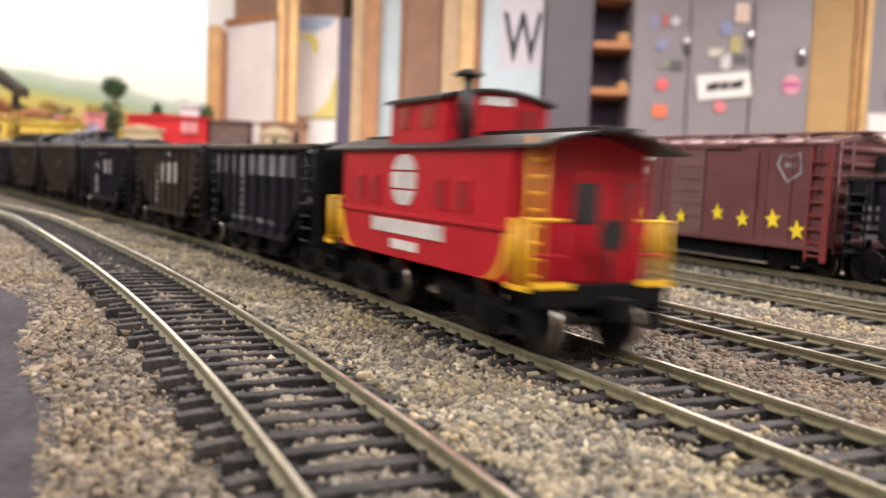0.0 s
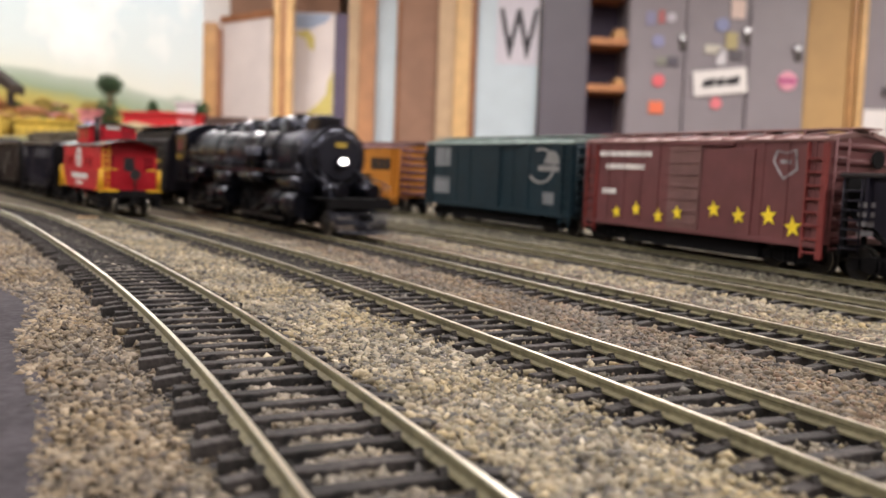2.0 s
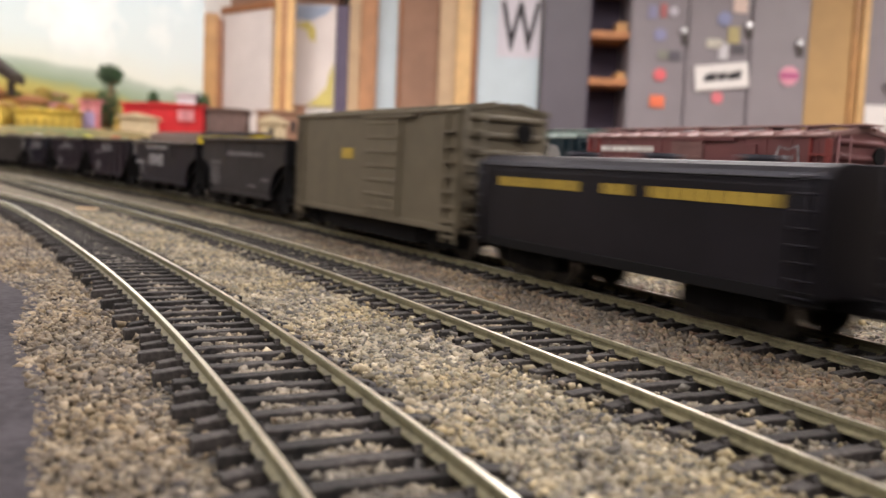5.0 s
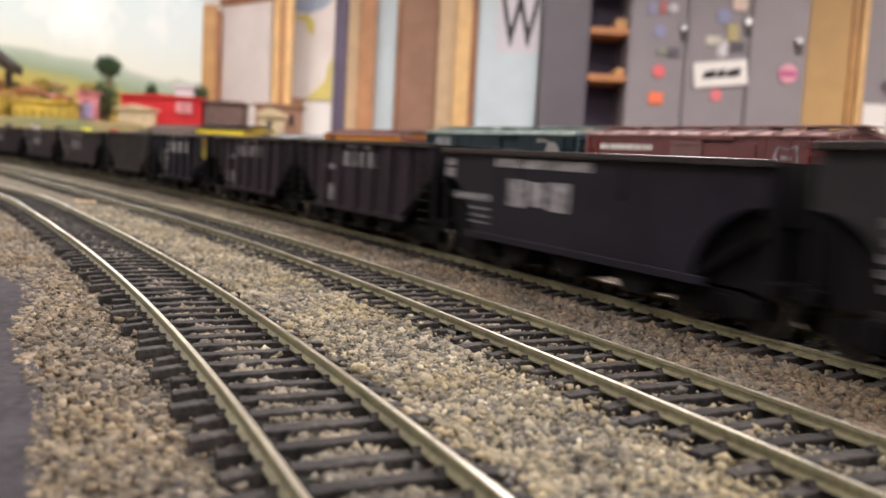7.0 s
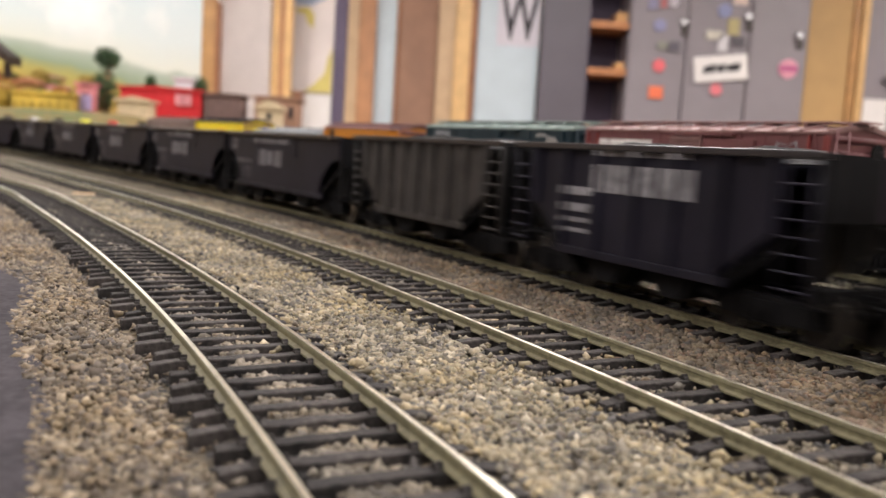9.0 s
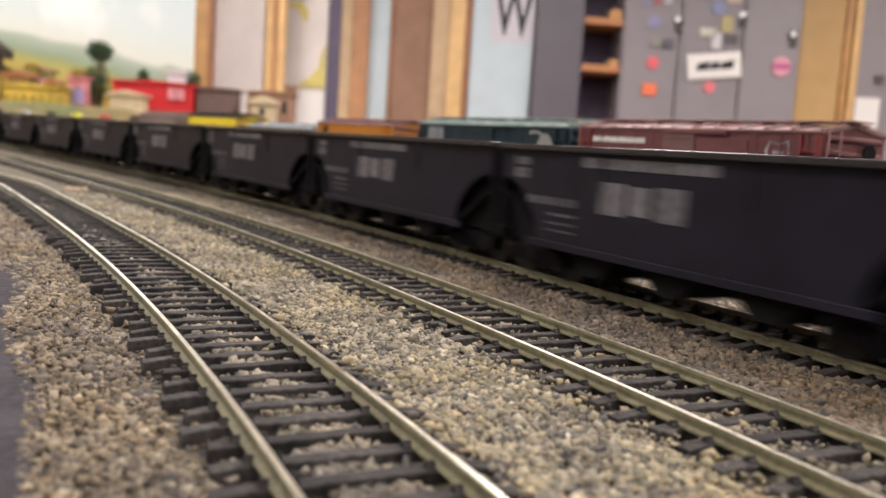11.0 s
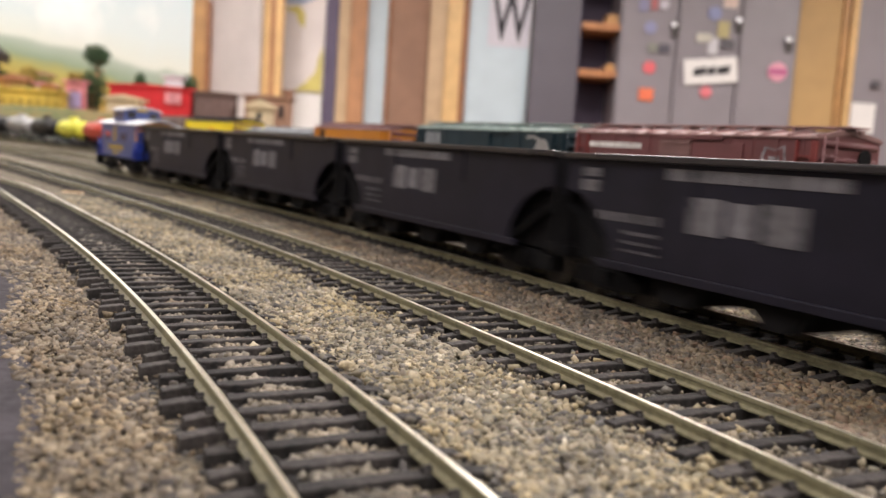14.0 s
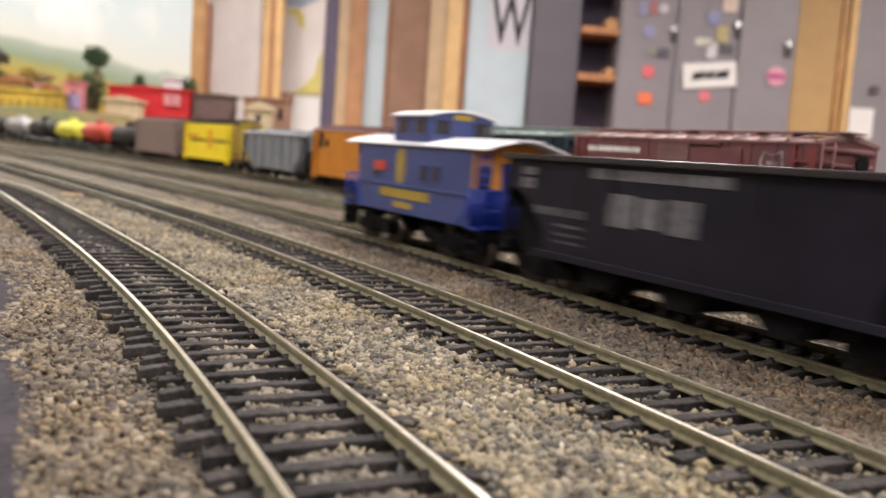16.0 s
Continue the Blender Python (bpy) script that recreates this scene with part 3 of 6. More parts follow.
for fx, fy in FIXTURES:
    f = thing("ceiling_light", "white fluorescent ceiling fixture, switched on", "ceiling light", "ceiling lights")
    bm = B()
    box(bm, fx - 0.32, fx + 0.32, fy - 0.64, fy + 0.64, CEIL_Z - 0.05, CEIL_Z - 0.002)
    part("frame", bm, M["paper"], f, bevel=0.006, unit=1.0)
    bm = B()
    box(bm, fx - 0.27, fx + 0.27, fy - 0.59, fy + 0.59, CEIL_Z - 0.062, CEIL_Z - 0.053)
    part("diffuser", bm, glow("diffuser_glow", (1.0, 0.92, 0.8), 5.0) if "diffuser_glow" not in bpy.data.materials else bpy.data.materials["diffuser_glow"], f, unit=1.0)


# ---- rolling stock: shared pieces ----
def truck_meshes():
    bm = B()
    box(bm, -1.6, 1.6, -9, 9, 5.2, 7.6)
    box(bm, -2.5, 2.5, -3, 3, 7, 9.2)
    bol = mesh(bm, "truck", M["under"], 0.2)
    bm = B()
    prism(bm, ((-11.5, 4.2), (-11.5, 6.6), (-5, 8.2), (5, 8.2), (11.5, 6.6), (11.5, 4.2), (8.6, 4.0), (4, 2.6), (-4, 2.6), (-8.6, 4.0)), "y", -0.9, 0.9)
    for x in (-10, 10):
        box(bm, x - 1.9, x + 1.9, -1.5, 1.5, 3.6, 7.2)
    for x in (-2, 0, 2):
        cyl(bm, "z", x, 0.9, 0.8, 3.4, 7.2, 8)
    side = mesh(bm, "side_frame", M["under"], 0.15)
    bm = B()
    for s in (-1, 1):
        for r, a, b in ((5.3, 7.6, 9.3), (6.1, 6.9, 7.6)):
            prism(bm, ring(r, 20, 0, 0), "y", s * a, s * b, True)
        cyl(bm, "y", 0, 0, 2.2, s * 9.3, s * 9.9, 10)
    cyl(bm, "y", 0, 0, 1.0, -10.5, 10.5, 8)
    for f in bm.faces:
        c = f.calc_center_median()
        if 7.7 < abs(c.y) < 9.2 and math.hypot(c.x, c.z) > 5:
            f.material_index = 1
    wheels = mesh(bm, "wheelset", (M["wheel"], M["tread"]))
    bm = B()
    box(bm, 0, 2.4, -1.1, 1.1, 7.4, 10)
    box(bm, 2.2, 4.4, -1.9, 1.9, 6.8, 10.6)
    coup = mesh(bm, "coupler", M["under"], 0.25)
    return bol, side, wheels, coup


BOLSTER, SIDEFRAME, WHEELS, COUPLER = truck_meshes()


def running_gear(car, half, inset, width=11.0, wheelbase=10.0):
    """Two trucks and two couplers for a car of that half length."""
    for s in (-1, 1):
        t = part("truck", BOLSTER, None, car, at=pose(s * (half - inset) / 1000, 0, 0))
        for k in (-1, 1):
            part("side_frame", SIDEFRAME, None, t, at=pose(0, k * width / 1000, 0))
            part("wheelset", WHEELS, None, t, at=pose(k * wheelbase / 1000, 0, 0.0053))
        part("coupler", COUPLER, None, car, at=pose(s * (half - 1.5) / 1000, 0, 0, 0, 0, 0 if s > 0 else 180))


def bars(car, rects, y, material, name="lettering", label="", depth=0.18):
    """Plain bars of lettering on a side wall: (x0, x1, z0, z1) rectangles on the plane y."""
    for x0, x1, z0, z1 in rects:
        bm = B()
        box(bm, x0, x1, min(y, y + depth), max(y, y + depth), z0, z1)
        part(name, bm, material, car, label)


def spell(x0, x1, z0, z1, n, gap=0.3):
    """n letter-sized bars in a row, from x0 (its start, at the far end) to x1."""
    w = (x1 - x0) / n
    return [(min(x0 + i * w, x0 + (i + 1 - gap) * w), max(x0 + i * w, x0 + (i + 1 - gap) * w), z0, z1) for i in range(n)]


def ladder(car, x0, x1, y, z0, z1, rungs, material, name="ladder", r=0.28):
    bm = B()
    for x in (x0, x1):
        bar(bm, (x, y, z0), (x, y, z1), r)
    for i in range(rungs):
        z = z0 + (z1 - z0) * (i + 0.5) / rungs
        bar(bm, (x0, y, z), (x1, y, z), r)
    return part(name, bm, material, car)


def arch(half, z, crown, n=9):
    """Points of a curved roof line from +half to -half."""
    return [(half * (1 - 2 * i / (n - 1)), z + crown * (1 - (1 - 2 * i / (n - 1)) ** 2)) for i in range(n)]


# ---- caboose ----
def caboose(label, body, end_low, end_high, roof, trim, cap, emblem, lettering, number, window, group):
    c = thing("caboose", label, "caboose", group)
    W, ZF, ZE = 14.3, 11.5, 34.5
    bm = B()
    prism(bm, [(W, ZF), (W, ZE)] + arch(W, ZE, 2.6)[1:-1] + [(-W, ZE), (-W, ZF)], "x", -36.5, 39.5)
    part("body", bm, body, c, bevel=0.25)
    # end walls: lower and upper halves
    for s in (-1, 1):
        E, F = (36.5, 43.2) if s < 0 else (39.5, 49.5)
        bm = B()
        box(bm, s * (E - 0.1), s * (E + 0.6), -W + 0.4, W - 0.4, ZF, 23.0)
        part("end_wall", bm, end_low, c)
        bm = B()
        prism(bm, [(W - 0.4, 23), (W - 0.4, ZE)] + arch(W - 0.4, ZE, 2.4)[1:-1] + [(-W + 0.4, ZE), (-W + 0.4, 23)], "x", s * (E - 0.1), s * (E + 0.5))
        part("end_wall", bm, end_high, c)
        bm = B()
        box(bm, s * (E + 0.5), s * (E + 1.0), -4.2, 4.2, 12, 31)
        d = part("door", bm, end_low, c, bevel=0.15)
        bm = B()
        box(bm, s * (E + 1.0), s * (E + 1.2), -2.6, 2.6, 22, 29)
        part("pane", bm, M["glass"], d)
        for y in (-10, 10):
            bm = B()
            box(bm, s * (E + 0.5), s * (E + 0.8), y - 2.6, y + 2.6, 22, 29.5)
            part("window", bm, window, c)
        # platform with steps
        bm = B()
        box(bm, s * 36.5, s * F, -W, W, 10.2, 11.6)
        box(bm, s * (F - 0.5), s * (F + 0.5), -W + 0.5, W - 0.5, 8.6, 12.4)
        part("platform", bm, M["under"], c, bevel=0.2)
        for k in (-1, 1):
            bm = B()
            for z, o in ((4.0, 0.6), (7.2, 0.0)):
                box(bm, s * (F - 6.5), s * (F - 1.5), k * (W - 3 + o), k * (W + 0.4 + o), z, z + 0.7)
            for x in (F - 6.7, F - 1.5):
                prism(bm, ((s * x, 4), (s * (x + 0.5), 4), (s * (x + 0.5), 11.4), (s * x, 11.4)), "y", k * (W - 3), k * (W + 0.6))
            part("steps", bm, M["under"], c)
            bm = B()
            box(bm, s * (F - 6), s * (F - 0.5), k * (W + 0.2), k * (W + 0.9), 11.2, 12.0)
            part("step_edge", bm, trim, c)
        for k in (-1, 1):
            bm = B()
            box(bm, s * (F + 0.3), s * (F + 0.9), min(k * 7, k * (W + 0.2)), max(k * 7, k * (W + 0.2)), 11.8, 12.8)
            part("platform_edge", bm, trim, c)
        # railing, corner posts and ladder
        for k in (-1, 1):
            bm = B()
            xr = s * (F - 0.7)
            rods(bm, [(s * (E + 0.9), k * (W + 0.3), 13), (s * (E + 0.9), k * (W + 0.6), 22.5), (s * (E + 2.1), k * (W + 0.6), 22.5), (s * (E + 2.1), k * (W + 0.6), 11.8)], 0.34)
            rods(bm, [(s * (F - 2.7), k * (W + 0.3), 11.6), (s * (F - 2.7), k * (W + 0.3), 22.8), (xr, k * W, 22.8), (xr, k * 7.5, 22.8)], 0.36)
            bar(bm, (xr, k * W, 22.8), (xr, k * W, 11.6), 0.36)
            part("railing", bm, trim, c)
            bm = B()
            bar(bm, (xr, k * 7.5, 22.8), (xr, k * 7.5, 11.6), 0.32)
            bar(bm, (xr, k * 7.5, 17.0), (xr, k * W, 17.0), 0.3)
            part("railing_post", bm, end_low, c)
        bm = B()
        q = -s  # the ladders stand at opposite corners
        for y in (W - 3.4, W - 0.5):
            bar(bm, (s * (F - 2.6), q * y, 11.6), (s * (F - 2.6), q * y, ZE + 1.6), 0.42)
        for i in range(8):
            bar(bm, (s * (F - 2.6), q * (W - 3.4), 13.5 + i * 2.7), (s * (F - 2.6), q * (W - 0.5), 13.5 + i * 2.7), 0.34)
        part("ladder", bm, M["orange"] if trim is M["yellow"] else trim, c)
        bm = B()
        cyl(bm, "x", -1.5, 20.5, 2.7, s * (F - 0.3), s * (F + 0.3), 18)
        bar(bm, (s * (F - 0.5), -1.5, 11), (s * (F - 0.5), -1.5, 20.5), 0.5)
        part("brake_wheel", bm, M["black"], c)
    # roof
    bm = B()
    up, low = arch(W + 0.9, ZE + 0.2, 3.0, 11), arch(W + 0.9, ZE - 0.4, 3.0, 11)
    prism(bm, up + low[::-1], "x", -45.0, 50.0)
    part("roof", bm, roof, c, bevel=0.15)
    for x0, x1 in ((-45.5, -8), (19.5, 50)):
        bm = B()
        box(bm, x0, x1, -4.2, 4.2, ZE + 2.9, ZE + 3.7)
        part("running_board", bm, M["black"] if cap is M["black"] else roof, c, bevel=0.1)
    # cupola
    cx0, cx1, cw, cz = -7.0, 17.5, 12.3, 44.4
    bm = B()
    prism(bm, [(cw, ZE), (cw, cz)] + arch(cw, cz, 2.0)[1:-1] + [(-cw, cz), (-cw, ZE)], "x", cx0, cx1)
    cu = part("cupola", bm, body, c, bevel=0.2)
    for s, x in ((-1, cx0), (1, cx1)):
        for y in (-7.5, 7.5):
            bm = B()
            box(bm, x, x + s * 0.3, y - 2.7, y + 2.7, 38.6, 43.2)
            part("window", bm, window, cu)
    for x in (-1.0, 10.5):
        bm = B()
        box(bm, x - 2.6, x + 2.6, cw, cw + 0.3, 38.6, 43.0)
        part("window", bm, window, cu)
    bm = B()
    box(bm, cx0 - 0.3, cx0 - 0.02, -3.5, 3.5, 43.6, 45.4)
    part("lettering", bm, lettering, cu)
    bm = B()
    prism(bm, arch(cw + 1.0, cz + 0.3, 2.2, 11) + arch(cw + 1.0, cz - 0.5, 2.2, 11)[::-1], "x", cx0 - 1.2, cx1 + 1.2)
    part("cupola_roof", bm, roof, c, bevel=0.15)
    # stove pipe
    bm = B()
    if cap is M["black"]:
        cyl(bm, "z", -10.4, 9.0, 1.25, ZE, 48.6, 12)
        cyl(bm, "z", -10.4, 9.0, 2.8, 48.4, 49.0, 14)
        cyl(bm, "z", -10.4, 9.0, 1.7, 49.0, 49.6, 12)
        part("smoke_pipe", bm, M["black"], c)
    else:
        cyl(bm, "z", -14, -6, 1.2, ZE, 42, 10)
        part("smoke_pipe", bm, M["black"], c)
    # side windows with frames
    for k in (-1, 1):
        for x in (28.0, 20.0, -11.5, -20.0) if cap is M["black"] else (24.0, -9.0, -17.0):
            bm = B()
            y = k * W
            box(bm, x - 2.3, x + 2.3, min(y, y + k * 0.35), max(y, y + k * 0.35), 22.8, 28.9)
            w = part("window", bm, body, c, bevel=0.1)
            bm = B()
            y = k * (W + 0.36)
            box(bm, x - 1.8, x + 1.8, min(y, y + k * 0.1), max(y, y + k * 0.1), 23.4, 28.3)
            part("pane", bm, window, w)
        bm = B()
        y = k * W
        box(bm, -36.5, 39.5, min(y, y + k * 0.5), max(y, y + k * 0.5), 20.4, 21.2)
        part("belt_rail", bm, body, c, bevel=0.12)
        # curved corner stripes
        for s in (-1, 1):
            bm = B()
            pts = []
            for i in range(9):
                a = i / 8 * math.pi / 2
                pts.append((s * ((36.6 if s < 0 else 39.6) - 7 * (1 - math.cos(a))), 20 - 8.2 * math.sin(a)))
            inner = [(x - s * 1.3, z) for x, z in pts]
            prism(bm, pts + inner[::-1], "y", k * (W + 0.05), k * (W + 0.4))
            part("corner_stripe", bm, trim, c)
        # emblem and lettering as plain shapes
        bm = B()
        if cap is M["black"]:
            for z0, z1 in ((22.8, 25.8), (26.2, 29.6), (30.0, 33.2)):
                for s in (-1, 1):
                    edge = []
                    for i in range(7):
                        z = z0 + (z1 - z0) * i / 6
                        edge.append((5.2 + s * 5.8 * math.sqrt(max(0.02, 1 - ((z - 28) / 5.6) ** 2)), z))
                    prism(bm, [(5.2 + s * 0.25, z0)] + edge + [(5.2 + s * 0.25, z1)], "y", y + k * 0.05, y + k * 0.3)
        else:
            prism(bm, [(7 + 2.9 * math.cos(q), 27.4 + 6.0 * math.copysign(abs(math.sin(q)) ** 0.6, math.sin(q))) for q in [2 * math.pi * i / 24 for i in range(24)]], "y", y, y + k * 0.25)
        part("emblem", bm, emblem, c)
        bars(c, spell(21, -13, 16.6, 19.6, 14, 0.12), k * (W + 0.02), lettering, depth=k * 0.25) if k > 0 else None
        bars(c, spell(10.5, -2, 13.4, 15.4, 6, 0.15), k * (W + 0.02), number, depth=k * 0.25) if k > 0 else None
        if cap is not M["black"]:
            bars(c, [(17, 26, 25.4, 28.6)], k * (W + 0.38), M["tankred"], depth=k * 0.2)
    bm = B()
    box(bm, -40, 40, -3, 3, 8.6, 11.4)
    box(bm, -6, 8, -13, -5, 5, 10)
    cyl(bm, "x", 8, 7, 3, -16, -4, 10)
    part("underframe", bm, M["under"], c, bevel=0.2)
    running_gear(c, 46.0, 18.0)
    return c


# ---- open hopper cars ----
def coal_load(car, L, W, z, heap, seed):
    bm = B()
    nx, ny = 44, 12
    g = []
    for i in range(nx + 1):
        row = []
        for j in range(ny + 1):
            x, y = -L + 2 * L * i / nx, -W + 2 * W * j / ny
            e = (1 - (x / L) ** 6) * (1 - (y / W) ** 2)
            h = heap * e * (0.65 + 0.5 * abs(math.sin((x / L) * math.pi * 1.05 + 0.6))) + 0.9 * noise.noise(Vector((x * 0.5 + seed * 9, y * 0.5, 0))) * (0.4 + e)
            row.append(bm.verts.new((x, y, z + h)))
        g.append(row)
    for i in range(nx):
        for j in range(ny):
            bm.faces.new((g[i][j], g[i + 1][j], g[i + 1][j + 1], g[i][j + 1]))
    part("coal_load", bm, M["coal"], car, "heap of black model coal")


def hopper(label, L, top, paint, ribs, letters, heap, seed, group, bays=2, letter_mat=None):
    """Half length L, top of the side z; ribs: number of side stakes, or 0 for a smooth plate side."""
    c = thing("hopper_car", label, "hopper car", group)
    W = 15.8
    cut = 19.0 if not ribs else 22.0 if paint is M["hop_brown"] else 15.0
    drop = 9.0 if paint is M["hop_brown"] else 13.0
    low = 9.6
    bay = 8.5 if ribs and paint is not M["hop_brown"] else 0.0  # open ladder bay at either end
    for k in (-1, 1):
        bm = B()
        if ribs:
            prism(bm, ((-L + bay, top), (-L + bay, top - drop), (-L + bay + cut, low), (L - bay - cut, low), (L - bay, top - drop), (L - bay, top)), "y", k * (W - 0.8), k * W)
        else:
            hump = [(L - cut * math.sin(a) ** 1.05, low + 16 * math.cos(a) ** 1.05) for a in [i / 8 * math.pi / 2 for i in range(9)]]
            right = [(x, z) for x, z in hump]
            prism(bm, [(-L, top)] + [(-x, z) for x, z in right] + right[::-1] + [(L, top)], "y", k * (W - 0.8), k * W)
        part("side_sheet", bm, paint, c, bevel=0.0)
        n = ribs or 4
        for i in range(n):
            bm = B()
            x = -L + bay + 1.2 + (2 * L - 2 * bay - 2.4) * i / (n - 1)
            if ribs:
                z0 = low if abs(x) < L - bay - cut else low + (abs(x) - (L - bay - cut)) / cut * (top - drop - low)
                prism(bm, ((x - 1.0, k * W), (x + 1.0, k * W), (x + 0.6, k * (W + 1.5)), (x - 0.6, k * (W + 1.5))), "z", z0, top)
            else:
                box(bm, x - 0.4, x + 0.4, k * W if k > 0 else -W - 0.35, W + 0.35 if k > 0 else -W, top - 9, top)
            part("side_stake", bm, paint, c)
        bm = B()
        box(bm, -L - 0.4, L + 0.4, k * (W - 0.6) if k > 0 else -W - 1.6, W + 1.6 if k > 0 else -W + 0.6, top - 0.2, top + 1.3)
        part("top_chord", bm, M["chord"] if paint is not M["grey"] else paint, c, bevel=0.35)
        bm = B()
        box(bm, -L + bay + cut - 4, L - bay - cut + 4, k * (W - 0.3) if k > 0 else -W - 0.7, W + 0.7 if k > 0 else -W + 0.3, low - 1.0, low + 0.8)
        part("side_sill", bm, paint, c, bevel=0.2)
    for s in (-1, 1):
        bm = B()
        prism(bm, ((s * L, top - 11), (s * (L - 1), top - 11), (s * (L - 26), 7), (s * (L - 25), 6)), "y", -W + 0.9, W - 0.9)
        box(bm, s * (L - 0.8), s * L, -W + 0.9, W - 0.9, top - 11, top + 0.9)
        # end sheets in near-black, with the shade between cars put into the colour
        part("slope_end", bm, M["under"] if paint is not M["grey"] else paint, c)
        if not ribs:
            # black block added to fill the shaded hollow under the end
            bm = B()
            box(bm, s * (L - 24), s * (L - 0.5), -W + 3.5, W - 3.5, 9.0, top - 8)
            part("end_brace", bm, M["under"], c)
        bm = B()
        for y in (-W + 1, -5, 5, W - 1):
            box(bm, s * (L - 1.2), s * (L + 0.2), y - 0.7, y + 0.7, 9.5, top)
        box(bm, s * (L - 1.6), s * (L + 0.8), -W, W, 8.8, 11.4)
        part("end_frame", bm, M["under"], c, bevel=0.15)
        for k in (-1, 1) if ribs else ():
            bm = B()
            for i in range(7):
                z = 10.5 + i * (top - 12) / 7
                bar(bm, (s * (L - 7.5), k * (W + 0.9), z), (s * (L - 0.6), k * (W + 0.9), z), 0.3)
            for x in (L - 7.5, L - 0.6):
                bar(bm, (s * x, k * (W + 0.7), 8.5), (s * x, k * (W + 0.7), top), 0.3)
            part("ladder", bm, M["under"] if paint is M["hop_brown"] else paint, c)
        bm = B()
        cyl(bm, "x", -7, top - 4, 3.0, s * (L + 0.8), s * (L + 1.4), 16)
        part("brake_wheel", bm, M["under"], c)
    n = bays
    span = 2 * (L - 26)
    for i in range(n):
        bm = B()
        x = -span / 2 + span * (i + 0.5) / n
        h = span / n / 2 - 1
        prism(bm, ((x - h, 12), (x + h, 12), (x + 3.5, 3.4), (x - 3.5, 3.4)), "y", -W + 2, W - 2)
        part("hopper_bay", bm, M["under"], c, bevel=0.2)
    bm = B()
    box(bm, -L + 6, L - 6, -2.5, 2.5, 6.5, 9)
    part("centre_sill", bm, M["under"], c, bevel=0.2)
    bars(c, letters, W + 0.02, letter_mat or M["faded"], depth=0.2)
    if ribs:
        # the paint runs on over the faces of the stakes
        for i in range(ribs):
            x = -L + bay + 1.2 + (2 * L - 2 * bay - 2.4) * i / (ribs - 1)
            bars(c, [(max(x - 0.6, p), min(x + 0.6, q), z0, z1) for p, q, z0, z1 in letters if q > x - 0.5 and p < x + 0.5], W + 1.5, letter_mat or M["faded"], depth=0.12)
    if heap:
        coal_load(c, L - 1.2, W - 1.0, top - 1.0, heap, seed)
    else:
        coal_load(c, L - 1.2, W - 1.0, top - 4.0, 1.0, seed)
    running_gear(c, L + (2.0 if ribs else 0.0), 15.0)
    return c


